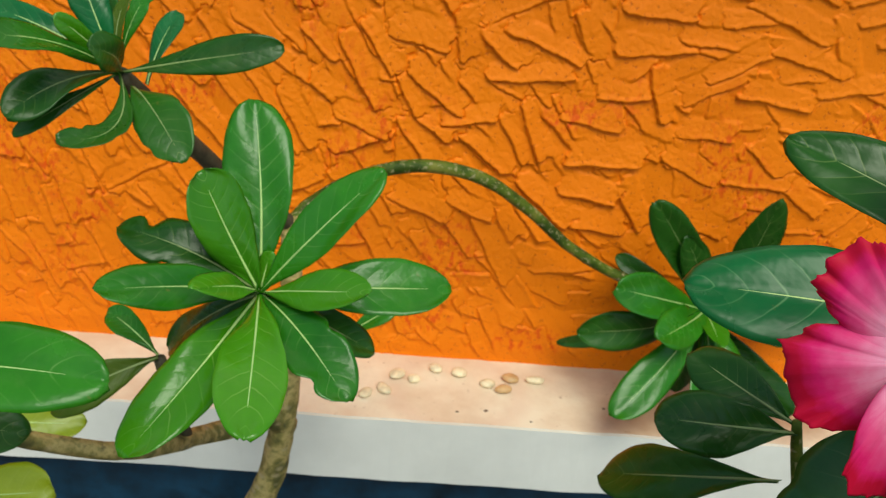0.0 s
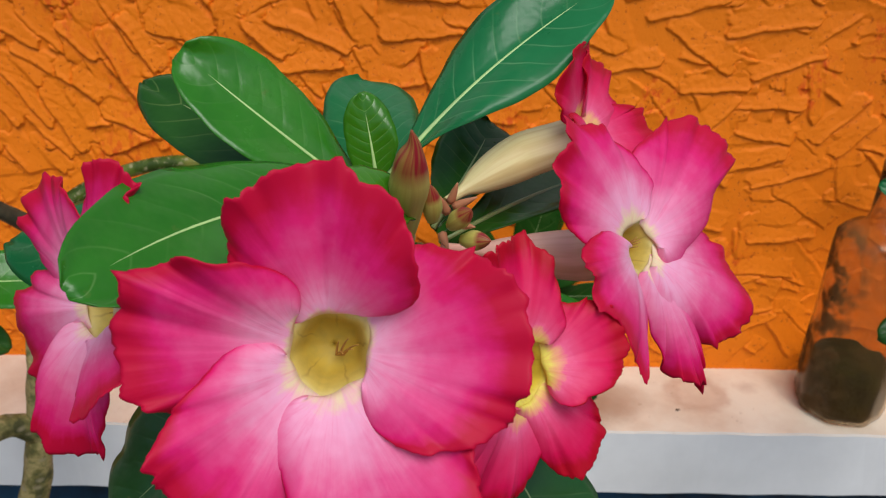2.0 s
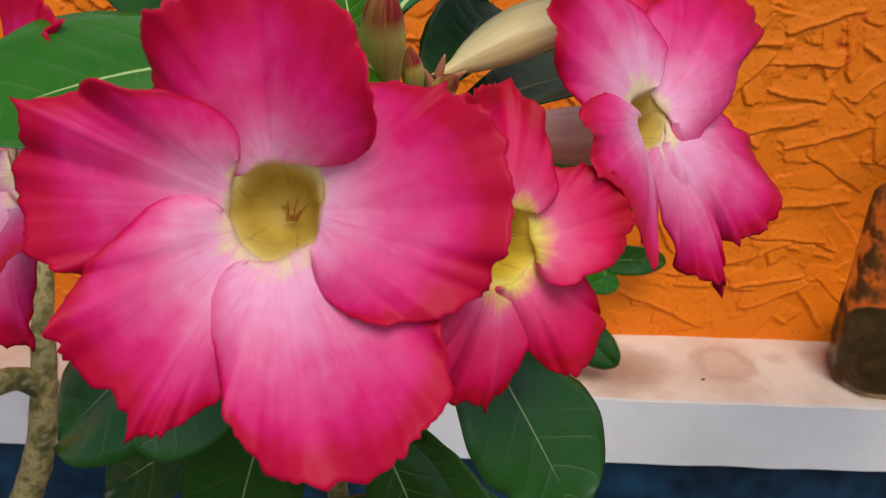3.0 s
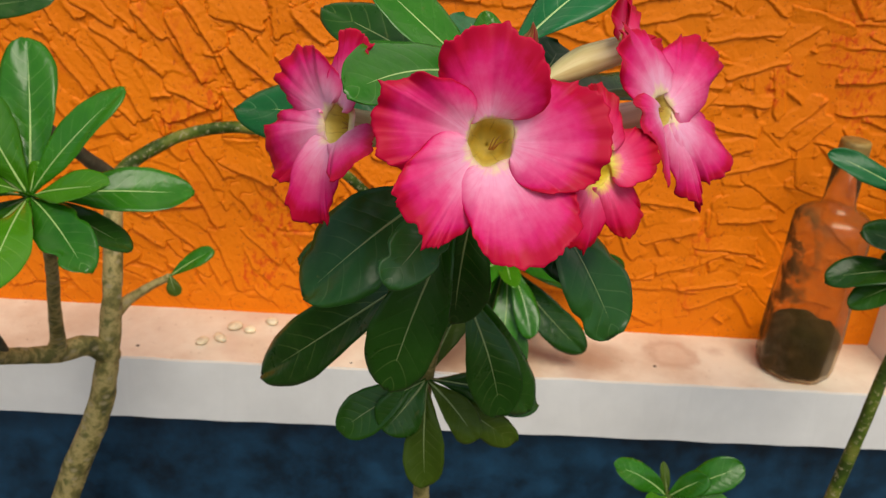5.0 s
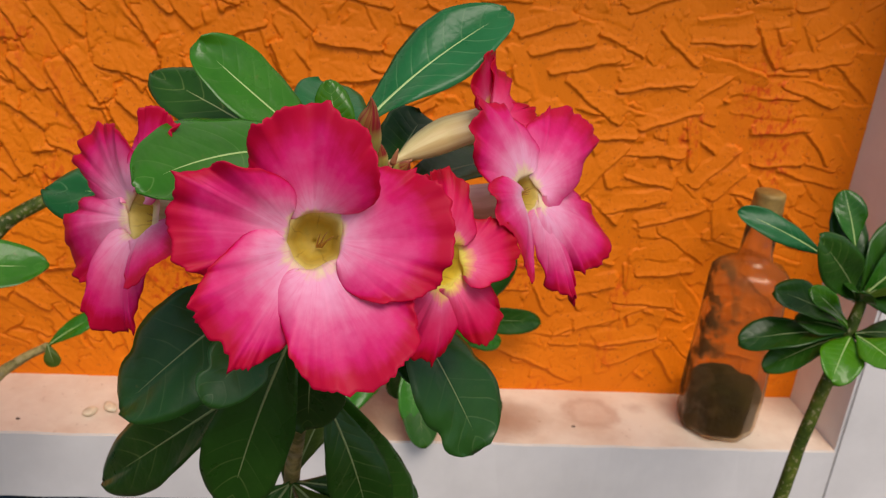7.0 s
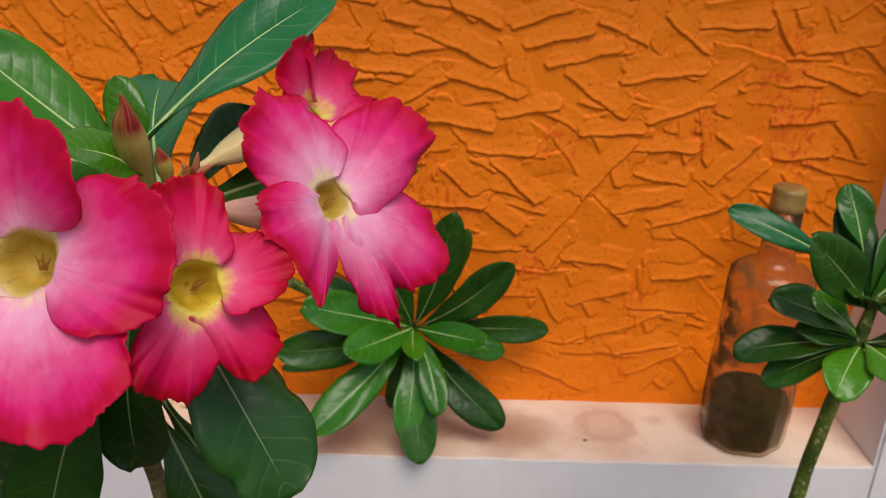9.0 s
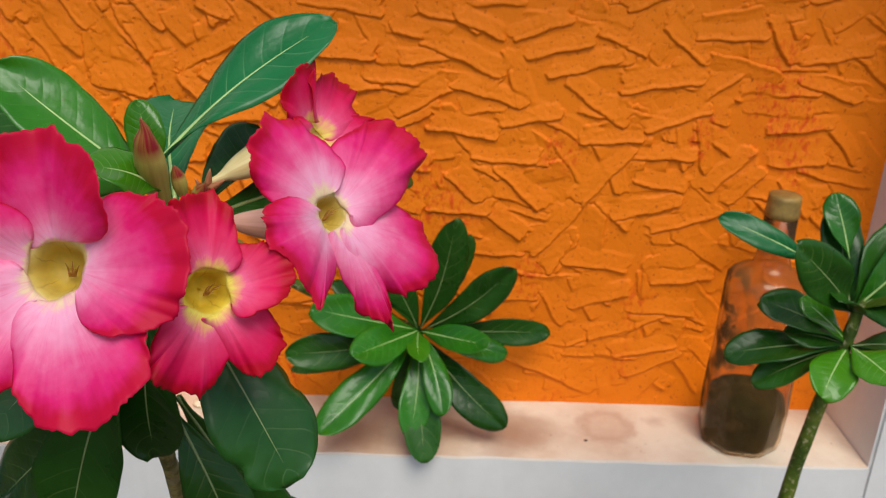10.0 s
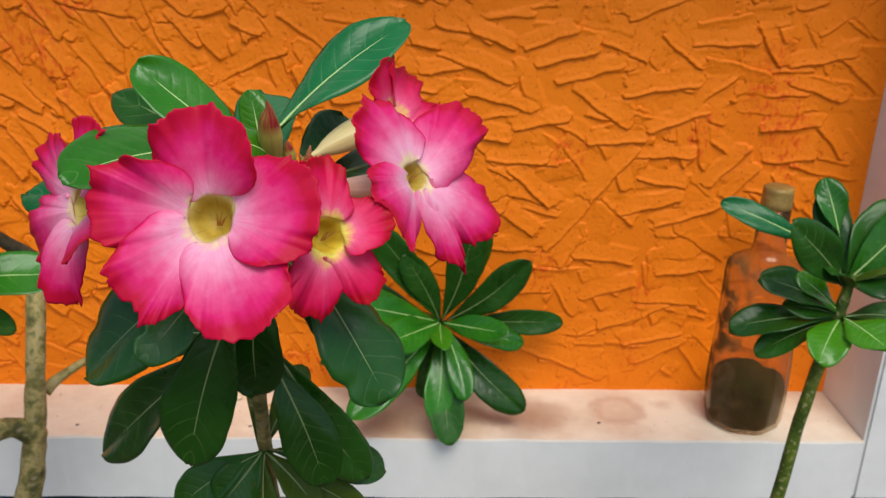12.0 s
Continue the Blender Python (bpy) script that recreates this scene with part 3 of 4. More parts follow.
STROKES_RIGHT_LOW = (
    (0.516, 0.638, 70, 19, 14), (0.525, 0.621, 65, 19, 27), (0.405, 0.615, 71, 21, -22), (0.44, 0.599, 69, 20, -31), (0.637, 0.88, 66, 16, 3), (0.64, 0.846, 57, 16, 4),
    (0.682, 0.864, 49, 15, -48), (0.646, 0.808, 53, 16, -44), (0.364, 0.911, 57, 20, -68), (0.273, 0.953, 56, 18, -7), (0.256, 0.908, 70, 18, -3), (0.324, 0.96, 51, 16, -17),
    (0.378, 0.96, 59, 17, 22), (0.477, 0.655, 49, 17, 15), (0.416, 0.738, 42, 18, 58), (0.546, 0.656, 39, 16, 74), (0.276, 0.929, 52, 16, 13),
)
STROKES_LEFT_TOP = (
    (0.002, 0.895, 55, 29, -13), (0.04, 0.895, 45, 22, -78), (0.073, 0.888, 49, 19, -38), (0.109, 0.894, 75, 17, -21), (0.098, 0.867, 76, 17, 4), (0.02, 0.848, 64, 22, -36),
    (0.199, 0.901, 72, 22, 3), (0.258, 0.903, 53, 21, -4), (0.2, 0.931, 64, 19, 2), (0.258, 0.872, 66, 25, 25), (0.216, 0.855, 54, 17, -69), (0.156, 0.834, 58, 26, -7),
    (0.173, 0.798, 70, 27, 4), (0.261, 0.827, 53, 21, 0), (0.094, 0.804, 53, 17, -61), (0.11, 0.814, 59, 17, -64), (0.05, 0.824, 52, 18, 10), (0.068, 0.792, 56, 19, -39),
)
STROKES_LEFT_LOW = (
    (0.127, 0.748, 68, 20, -36), (0.012, 0.737, 59, 23, -25), (0.059, 0.738, 48, 20, -24), (-0.03, 0.877, 55, 17, -58), (-0.044, 0.855, 76, 19, -60), (-0.006, 0.846, 62, 18, -60),
    (0.017, 0.816, 44, 18, -37), (0.008, 0.797, 59, 19, -52), (0.145, 0.905, 46, 20, -68), (0.252, 0.923, 38, 22, -16), (0.166, 0.762, 58, 24, -11), (0.174, 0.731, 57, 23, -4),
    (-0.08, 0.88, 43, 18, -47), (-0.1, 0.812, 64, 21, -58), (-0.044, 0.812, 54, 21, -21), (-0.046, 0.797, 59, 21, 22), (0.209, 0.752, 55, 20, -61), (0.252, 0.794, 61, 20, -21),
    (-0.072, 0.836, 47, 18, -43), (0.179, 0.858, 50, 20, 5),
)


def relief_wall():
    """Orange plaster laid on with a broad knife: overlapping strokes with raised lips."""
    step = 0.0009
    xs, zs = np.arange(-0.47, XC + step, step), np.arange(ZL - 0.01, 1.075, step)
    H = np.zeros((len(zs), len(xs)))
    rng = np.random.default_rng(11)
    spots = [(x + rng.uniform(-0.010, 0.010), z + rng.uniform(-0.010, 0.010)) for x in np.arange(-0.50, 0.78, 0.028) for z in np.arange(ZL - 0.01, 1.10, 0.0235)]
    rng.shuffle(spots)
    laid = []
    for x, z in spots:
        lean = noise.noise(Vector((x * 5.5, z * 5.5, 3.7)))
        if x < 0.16:
            angle = rng.choice([-62, -48, -70, -25, 12], p=[0.33, 0.22, 0.2, 0.15, 0.1]) + rng.normal(0, 9)
        else:
            angle = rng.choice([-4, 6, -38, 42, -72, 84], p=[0.28, 0.22, 0.18, 0.14, 0.10, 0.08]) + rng.normal(0, 8)
        length, width = rng.uniform(0.042, 0.085), rng.uniform(0.016, 0.026)
        if x > 0.22 and rng.random() < 0.35:
            continue
        laid.append((x, z, length, width, angle + 22 * lean, rng.uniform(0.0016, 0.0034) * (0.75 if x > 0.22 else 1.3 if x < 0.1 else 1.0)))
    for rows in (STROKES_LEFT_LOW, STROKES_LEFT_TOP, STROKES_RIGHT_LOW, STROKES_RIGHT_MIDDLE, STROKES_RIGHT_TOP):
        for x, z, length, width, angle in rows[::-1]:
            laid.append((x, z, length * 0.001, width * 0.001, angle, rng.uniform(0.0030, 0.0040) * (0.85 if x > 0.22 else 1.4)))
    for x, z, length, width, angle, tall in laid:
        angle = radians(angle)
        reach = 0.5 * math.hypot(length, width) + 0.006
        i0, i1 = np.searchsorted(zs, (z - reach, z + reach))
        j0, j1 = np.searchsorted(xs, (x - reach, x + reach))
        if i1 - i0 < 3 or j1 - j0 < 3:
            continue
        X, Z = np.meshgrid(xs[j0:j1] - x, zs[i0:i1] - z)
        a, b = X * math.cos(angle) + Z * math.sin(angle), -X * math.sin(angle) + Z * math.cos(angle)
        f = rng.uniform(0, 6.28, 5)
        b = b + 0.0013 * np.sin(a * 55 + f[0]) + 0.0006 * np.sin(a * 190 + f[1]) + 0.00025 * np.sin(a * 700 + f[2])
        a = a + 0.0024 * np.sin(b * 210 + f[2]) + 0.0011 * np.sin(b * 620 + f[3]) + 0.0004 * np.sin(b * 1500 + f[1])
        side = -1 if tall > 0.0026 or rng.random() < 0.82 else 1
        half, halfway = width / 2 * (1 - 0.25 * math.sin(f[4]) * a / length), length / 2
        corner = 0.004
        dx, dy = np.maximum(np.abs(a) - halfway + corner, 0), np.maximum(np.abs(b) - half + corner, 0)
        q = corner - np.hypot(dx, dy) + np.minimum(0, np.maximum(np.abs(a) - halfway + corner, np.abs(b) - half + corner)) * -1
        front_edge = np.clip(side * b / half, -1, 1)
        soft = 0.0010 + 0.0034 * np.clip(-front_edge + 0.15, 0, 1)
        inside = np.clip(q / soft + 0.35, 0, 1)
        inside = inside * inside * (3 - 2 * inside)
        body = tall * (0.30 + 0.35 * (front_edge + 1)) + rng.uniform(-0.0006, 0.0010) * a / halfway
        lip = rng.uniform(0.0002, 0.0010) * np.exp(-((half - 0.0020 - side * b) / 0.0020) ** 2)
        swell = 0.0003 * np.sin(a * 90 + f[0]) * np.cos(b * 160 + f[1])
        H[i0:i1, j0:j1] *= 1 - 0.70 * np.where(q < 0, np.exp(-(q / 0.0016) ** 2), 0) * (front_edge > -0.6)
        H[i0:i1, j0:j1] = H[i0:i1, j0:j1] * (1 - inside) + inside * np.maximum(0.10 * H[i0:i1, j0:j1] + body + lip + swell, 0.0)
    grain = rng.normal(0, 1, H.shape)
    for shift in (1, 2):
        grain = (grain + np.roll(grain, shift, 0) + np.roll(grain, shift, 1) + np.roll(grain, (shift, shift), (0, 1))) / 4
    H = np.maximum(H + 0.00045 * grain * np.clip(H / 0.002, 0.25, 1), 0)
    fade = np.clip((zs - ZL) / 0.02, 0.25, 1)[:, None] * np.clip((XC - xs) / 0.02, 0.3, 1)[None, :]
    H = H * fade
    X, Z = np.meshgrid(xs, zs)
    verts = np.stack([X, YW + 0.001 - H, Z], axis=2).reshape(-1, 3)
    nz, nx = H.shape
    k = (np.arange(nz - 1)[:, None] * nx + np.arange(nx - 1)[None, :]).ravel()
    quads = np.stack([k, k + 1, k + nx + 1, k + nx], axis=1)
    mesh = bpy.data.meshes.new("wall_north")
    mesh.vertices.add(len(verts))
    mesh.vertices.foreach_set("co", verts.ravel())
    mesh.loops.add(quads.size)
    mesh.loops.foreach_set("vertex_index", quads.ravel().astype(np.int32))
    mesh.polygons.add(len(quads))
    mesh.polygons.foreach_set("loop_start", np.arange(0, quads.size, 4, dtype=np.int32))
    mesh.polygons.foreach_set("use_smooth", np.ones(len(quads), dtype=bool))
    mesh.update(calc_edges=True)
    mesh.validate()
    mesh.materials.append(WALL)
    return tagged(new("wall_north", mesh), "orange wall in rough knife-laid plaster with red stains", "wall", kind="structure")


def box(name, lo, hi, material, bevel=0.0, label="", category="wall", waves=0.0):
    """A block with softened, slightly uneven edges; kind structure."""
    bm = bmesh.new()
    bmesh.ops.create_cube(bm, size=1)
    lo, hi = Vector(lo), Vector(hi)
    for v in bm.verts:
        v.co = Vector([lo[i] + (hi[i] - lo[i]) * (v.co[i] + 0.5) for i in range(3)])
    if waves:
        long = [e for e in bm.edges if abs(e.verts[0].co.x - e.verts[1].co.x) > 0.2]
        bmesh.ops.subdivide_edges(bm, edges=long, cuts=120)
        for v in bm.verts:
            v.co.z += waves * noise.noise(Vector((v.co.x * 30, v.co.y * 9, v.co.z * 9)))
            v.co.y += waves * noise.noise(Vector((v.co.x * 26 + 9, v.co.y * 9, v.co.z * 9)))
    if bevel:
        sharp = [e for e in bm.edges if len(e.link_faces) == 2 and e.calc_face_angle(0) > 0.6]
        bmesh.ops.bevel(bm, geom=sharp, offset=bevel, segments=2, affect="EDGES")
    mesh = bpy.data.meshes.new(name)
    bm.to_mesh(mesh)
    bm.free()
    mesh.materials.append(material)
    return tagged(new(name, mesh), label, category, kind="structure")


relief_wall()
box("wall_core", (-0.92, YW + 0.003, 0.40), (XC + 0.05, 0.95, 1.52), WALL, label="plain orange wall behind the plaster")
ledge = box("ledge", (-0.90, YF, ZO), (XC, YW + 0.004, ZL), LEDGE, 0.0012, "cream-topped ledge with a white painted front", "ledge", 0.0011)
ledge.data.materials.append(WHITE)
for poly in ledge.data.polygons:
    poly.material_index = 0 if poly.normal.z > 0.3 else 1
box("pillar_right", (XC, YF, ZO), (1.6, 0.95, 1.9), WHITE, 0.003, "white painted pillar beside the niche")
box("pillar_left", (-1.6, YF, ZO), (-0.90, 0.95, 1.9), WHITE, 0.003, "white painted pillar beside the niche")
# Unseen lintel, added low to shade the top of the wall.
box("lintel", (-0.90, YF, 1.16), (XC, 0.95, 1.9), WHITE, 0.003, "unseen white block added above the niche to shade the wall")
box("wall_base", (-1.6, YF + 0.02, 0.0), (1.6, 0.95, ZO), BLUE, 0.002, "dark blue painted wall below the ledge", waves=0.001)
ground_mesh = bpy.data.meshes.new("ground")
ground_mesh.from_pydata([(-40, -40, 0.2), (40, -40, 0.2), (40, 40, 0.2), (-40, 40, 0.2)], [], [(0, 1, 2, 3)])
ground_mesh.materials.append(SOIL)
tagged(new("ground", ground_mesh), "bare brown soil in front of the wall", "ground", kind="structure")


# ---- the flowering adenium ----
front = root("flowering_adenium", (0.19, 0.275, 0.2), "flowering desert rose with pink trumpet flowers and glossy leaves", "plant")
part("stem", tube([(0.200, 0.31, 0.19, 0.012), (0.192, 0.31, 0.45, 0.008), (0.176, 0.302, 0.70, 0.0050), (0.169, 0.284, 0.79, 0.0040), (0.168, 0.274, 0.825, 0.0036), (0.169, 0.262, 0.85, 0.0034), (0.170, 0.250, 0.872, 0.0034), (0.173, 0.236, 0.92, 0.0037), (0.181, 0.226, 0.962, 0.0042), (0.184, 0.220, 0.983, 0.0035)], 14, 0.12, 3), BARK, front, "grey-green woody stem")
part("branch", tube([(0.168, 0.276, 0.820, 0.0030), (0.162, 0.284, 0.840, 0.0026), (0.156, 0.291, 0.866, 0.0024), (0.152, 0.293, 0.884, 0.0018)], 10, 0.12, 12), BARK_GREEN, front)
# Blush puts the shade on the upper and side petals into their colour.
flower(front, (0.1706, 0.1588, 0.9874), (-0.02, -0.915, 0.40), (0.183, 0.213, 0.978),
       [((0.1677, 0.1637, 1.0230), (0.1521, 0.1592, 1.0099), (0.1862, 0.1545, 1.0095)),
        ((0.2076, 0.1492, 0.9931), (0.1910, 0.1628, 1.0081), (0.1923, 0.1422, 0.9782)),
        ((0.1813, 0.1312, 0.9570), (0.1977, 0.1436, 0.9735), (0.1624, 0.1449, 0.9700)),
        ((0.1436, 0.1390, 0.9681), (0.1578, 0.1387, 0.9592), (0.1477, 0.1501, 0.9856)),
        ((0.1338, 0.1527, 0.9979), (0.1415, 0.1483, 0.9801), (0.1514, 0.1557, 1.0073))], 0.0080, 0.0070, TUBE_CREAM, blush_shade=(0.36, 0.16, -0.10, 0.0, 0.34))
flower(front, (0.1200, 0.1835, 0.9815), (-0.78, -0.58, 0.24), (0.176, 0.220, 0.972),
       [((0.1021, 0.2050, 1.0000), (0.0984, 0.2035, 0.9860), (0.1194, 0.1880, 1.0000)),
        ((0.1273, 0.1870, 1.0123), (0.1190, 0.1865, 1.0075), (0.1292, 0.1795, 1.0030)),
        ((0.1210, 0.1590, 0.9703), (0.1345, 0.1615, 0.9830), (0.1198, 0.1760, 0.9710)),
        ((0.1142, 0.1780, 0.9466), (0.1210, 0.1770, 0.9580), (0.1048, 0.1785, 0.9560)),
        ((0.0926, 0.2000, 0.9690), (0.1058, 0.1922, 0.9558), (0.1046, 0.2020, 0.9803))], 0.0068, None, TUBE_CREAM)
flower(front, (0.2080, 0.1660, 0.9790), (0.44, -0.84, 0.32), (0.190, 0.219, 0.976),
       [((0.2068, 0.1762, 1.0040), (0.1988, 0.1664, 1.0026), (0.2153, 0.1717, 0.9921)),
        ((0.2315, 0.1730, 0.9830), (0.2185, 0.1745, 0.9904), (0.2220, 0.1634, 0.9752)),
        ((0.2218, 0.1632, 0.9555), (0.2265, 0.1731, 0.9628), (0.2086, 0.1660, 0.9646)),
        ((0.1999, 0.1531, 0.9549), (0.2122, 0.1613, 0.9577), (0.1954, 0.1493, 0.9658)),
        ((0.1915, 0.1595, 0.9830), (0.1945, 0.1580, 0.9740), (0.1955, 0.1650, 0.9915))], 0.0066, stuff=PETAL_RED, throat_stuff=THROAT_BRIGHT)
flower(front, (0.2385, 0.2020, 0.9902), (0.62, -0.62, 0.48), (0.194, 0.223, 0.978),
       [((0.2181, 0.2010, 1.0188), (0.2183, 0.1885, 1.0042), (0.2376, 0.2110, 1.0070)),
        ((0.2667, 0.2290, 1.0037), (0.2450, 0.2210, 1.0125), (0.2520, 0.2100, 0.9858)),
        ((0.2691, 0.2140, 0.9678), (0.2620, 0.2240, 0.9822), (0.2572, 0.2015, 0.9650)),
        ((0.2557, 0.1955, 0.9565), (0.2585, 0.1965, 0.9622), (0.2462, 0.1945, 0.9658)),
        ((0.2301, 0.1754, 0.9822), (0.2385, 0.1786, 0.9700), (0.2211, 0.1779, 0.9971))], 0.0056, 0.0064, blush_shade=(-0.08, 0.0, -0.22, -0.05, 0.0))
flower(front, (0.2300, 0.2385, 1.0035), (0.88, -0.12, 0.40), (0.195, 0.229, 0.988),
       [((0.2291, 0.2425, 1.0275), (0.2217, 0.2279, 1.0207), (0.2286, 0.2365, 1.0186)),
        ((0.2408, 0.2671, 1.0138), (0.2304, 0.2572, 1.0196), (0.2427, 0.2590, 1.0039)),
        ((0.2520, 0.2560, 0.9960), (0.2480, 0.2620, 1.0040), (0.2460, 0.2440, 0.9930)),
        ((0.2440, 0.2330, 0.9910), (0.2490, 0.2400, 0.9930), (0.2350, 0.2260, 0.9960)),
        ((0.2270, 0.2240, 1.0040), (0.2310, 0.2230, 0.9980), (0.2240, 0.2260, 1.0120))], 0.0052, 0.0062, TUBE_CREAM, PETAL_RED, label="pink flower turned away on a cream tube")
part("bud", tube([(0.1850, 0.1940, 1.0190, 0.0002), (0.1856, 0.1955, 1.0155, 0.0015), (0.1851, 0.1975, 1.0110, 0.0034), (0.1850, 0.2015, 1.0045, 0.0045), (0.1846, 0.2070, 0.9970, 0.0042), (0.1842, 0.2150, 0.9860, 0.0030)], 16, 0.12, 8), BUD, front, "closed bud with a dark red tip")
for x, y, z, dx, dy, dz in ((0.191, 0.2135, 0.9900, -0.001, -0.005, 0.011), (0.1955, 0.2125, 0.9890, 0.004, -0.006, 0.007), (0.1985, 0.2120, 0.9855, 0.006, -0.006, 0.003)):
    stations = ((1.0, 0.0001), (0.86, 0.0011), (0.62, 0.0022), (0.32, 0.0024), (0.0, 0.0015))
    part("bud", tube([(x + dx * t, y + dy * t, z + dz * t, r) for t, r in stations], 10, 0.12, 9, steps=3), BUD, front, "tiny closed bud with a red tip")
for x, y, z, dx, dy, dz in ((0.196, 0.227, 0.989, 0.002, -0.003, 0.009), (0.197, 0.226, 0.988, 0.008, -0.004, 0.006), (0.195, 0.225, 0.987, -0.003, -0.004, 0.008), (0.198, 0.224, 0.984, 0.006, -0.006, 0.002), (0.194, 0.222, 0.982, 0.002, -0.008, -0.002)):
    part("sepal", tube([(x, y, z, 0.0013), (x + dx * 0.35, y + dy * 0.35, z + dz * 0.35, 0.0009), (x + dx * 0.65, y + dy * 0.65, z + dz * 0.65, 0.0002)], 6, steps=3), CALYX, front)
for base, tip, width, axis, kind, bend, peak in (
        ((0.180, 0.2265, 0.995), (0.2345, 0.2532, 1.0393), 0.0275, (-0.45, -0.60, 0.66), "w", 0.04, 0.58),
        ((0.180, 0.231, 0.983), (0.130, 0.233, 1.023), 0.026, (0.35, -0.65, 0.65), "m", 0.03, 0.62),
        ((0.180, 0.228, 0.976), (0.110, 0.272, 1.003), 0.025, (0.1, -0.65, 0.75), "d", 0.05, 0.62),
        ((0.178, 0.230, 0.988), (0.173, 0.235, 1.014), 0.013, (0.1, -0.9, 0.3), "l", 0.03, 0.55),
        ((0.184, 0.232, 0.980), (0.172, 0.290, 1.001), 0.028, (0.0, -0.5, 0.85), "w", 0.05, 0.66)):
    leaf(front, base, tip, width, axis, kind, bend, peak=peak)
for base, tip, width, axis, kind, bend, peak in (
        ((0.192, 0.230, 0.980), (0.209, 0.262, 0.998), 0.024, (-0.1, -0.6, 0.8), "d", 0.04, 0.66),
        ((0.194, 0.230, 0.976), (0.262, 0.296, 0.974), 0.027, (0.1, -0.4, 0.9), "d", 0.05, 0.66),
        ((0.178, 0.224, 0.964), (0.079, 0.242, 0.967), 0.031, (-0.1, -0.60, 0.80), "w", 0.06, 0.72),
        ((0.186, 0.205, 0.994), (0.1705, 0.191, 1.005), 0.018, (0.15, -0.5, 0.8), "l", 0.08, 0.60)):
    leaf(front, base, tip, width, axis, kind, bend, peak=peak)
leaf(front, (0.177, 0.228, 0.988), (0.1245, 0.158, 0.9995), 0.029, (0.05, -0.72, 0.68), "m", 0.02, 0.12, peak=0.60, via=(0.146, 0.194, 1.003))
for base, tip, width, axis, kind, bend, bite in (
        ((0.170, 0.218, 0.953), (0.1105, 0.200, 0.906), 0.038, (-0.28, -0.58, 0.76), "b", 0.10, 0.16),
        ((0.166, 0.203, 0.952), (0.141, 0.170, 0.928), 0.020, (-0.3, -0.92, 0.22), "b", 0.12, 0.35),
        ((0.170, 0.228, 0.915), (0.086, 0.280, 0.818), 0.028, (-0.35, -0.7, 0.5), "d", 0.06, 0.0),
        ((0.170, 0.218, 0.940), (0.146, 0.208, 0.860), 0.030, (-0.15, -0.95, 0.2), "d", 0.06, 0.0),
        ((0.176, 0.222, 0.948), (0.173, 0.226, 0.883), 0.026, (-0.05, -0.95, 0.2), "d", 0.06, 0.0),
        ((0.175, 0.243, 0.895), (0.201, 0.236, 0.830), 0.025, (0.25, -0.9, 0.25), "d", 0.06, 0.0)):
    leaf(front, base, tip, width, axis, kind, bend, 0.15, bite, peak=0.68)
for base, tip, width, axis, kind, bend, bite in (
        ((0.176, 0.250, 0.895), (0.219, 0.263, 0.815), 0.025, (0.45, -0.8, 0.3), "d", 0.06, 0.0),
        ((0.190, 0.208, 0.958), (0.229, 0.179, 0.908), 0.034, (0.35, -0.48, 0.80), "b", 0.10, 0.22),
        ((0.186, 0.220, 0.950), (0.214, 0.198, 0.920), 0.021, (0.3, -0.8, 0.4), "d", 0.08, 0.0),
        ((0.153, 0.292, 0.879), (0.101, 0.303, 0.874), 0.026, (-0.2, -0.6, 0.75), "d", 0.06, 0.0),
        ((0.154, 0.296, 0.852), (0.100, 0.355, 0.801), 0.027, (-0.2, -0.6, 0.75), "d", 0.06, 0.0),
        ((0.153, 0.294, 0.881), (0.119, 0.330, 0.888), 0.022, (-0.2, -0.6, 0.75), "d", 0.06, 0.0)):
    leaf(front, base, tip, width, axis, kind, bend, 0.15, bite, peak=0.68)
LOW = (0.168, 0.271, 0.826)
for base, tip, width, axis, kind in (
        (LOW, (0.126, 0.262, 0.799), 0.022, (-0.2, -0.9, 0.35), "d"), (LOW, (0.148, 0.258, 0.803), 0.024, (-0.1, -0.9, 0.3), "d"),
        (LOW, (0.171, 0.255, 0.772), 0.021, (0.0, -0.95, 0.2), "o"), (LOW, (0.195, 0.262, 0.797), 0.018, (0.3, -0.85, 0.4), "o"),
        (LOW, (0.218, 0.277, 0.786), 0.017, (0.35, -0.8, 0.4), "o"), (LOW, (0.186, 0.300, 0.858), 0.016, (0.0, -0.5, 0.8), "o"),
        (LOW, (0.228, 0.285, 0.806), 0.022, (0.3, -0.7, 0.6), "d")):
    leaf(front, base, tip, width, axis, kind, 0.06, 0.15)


# ---- the branching adenium along the wall ----
tree = root("branching_adenium", (-0.15, 0.60, 0.2), "bare-stemmed desert rose with rosettes of green leaves", "plant")
part("trunk", tube([(-0.165, 0.60, 0.19, 0.017), (-0.146, 0.60, 0.40, 0.0132), (-0.124, 0.600, 0.490, 0.0122), (-0.0985, 0.600, 0.556, 0.0114), (-0.0885, 0.602, 0.600, 0.0106), (-0.083, 0.606, 0.650, 0.0090), (-0.081, 0.616, 0.690, 0.0082), (-0.086, 0.645, 0.735, 0.0082), (-0.090, 0.675, 0.766, 0.0084)], 18, 0.16, 1), BARK, tree, "grey-brown trunk with pale leaf scars")
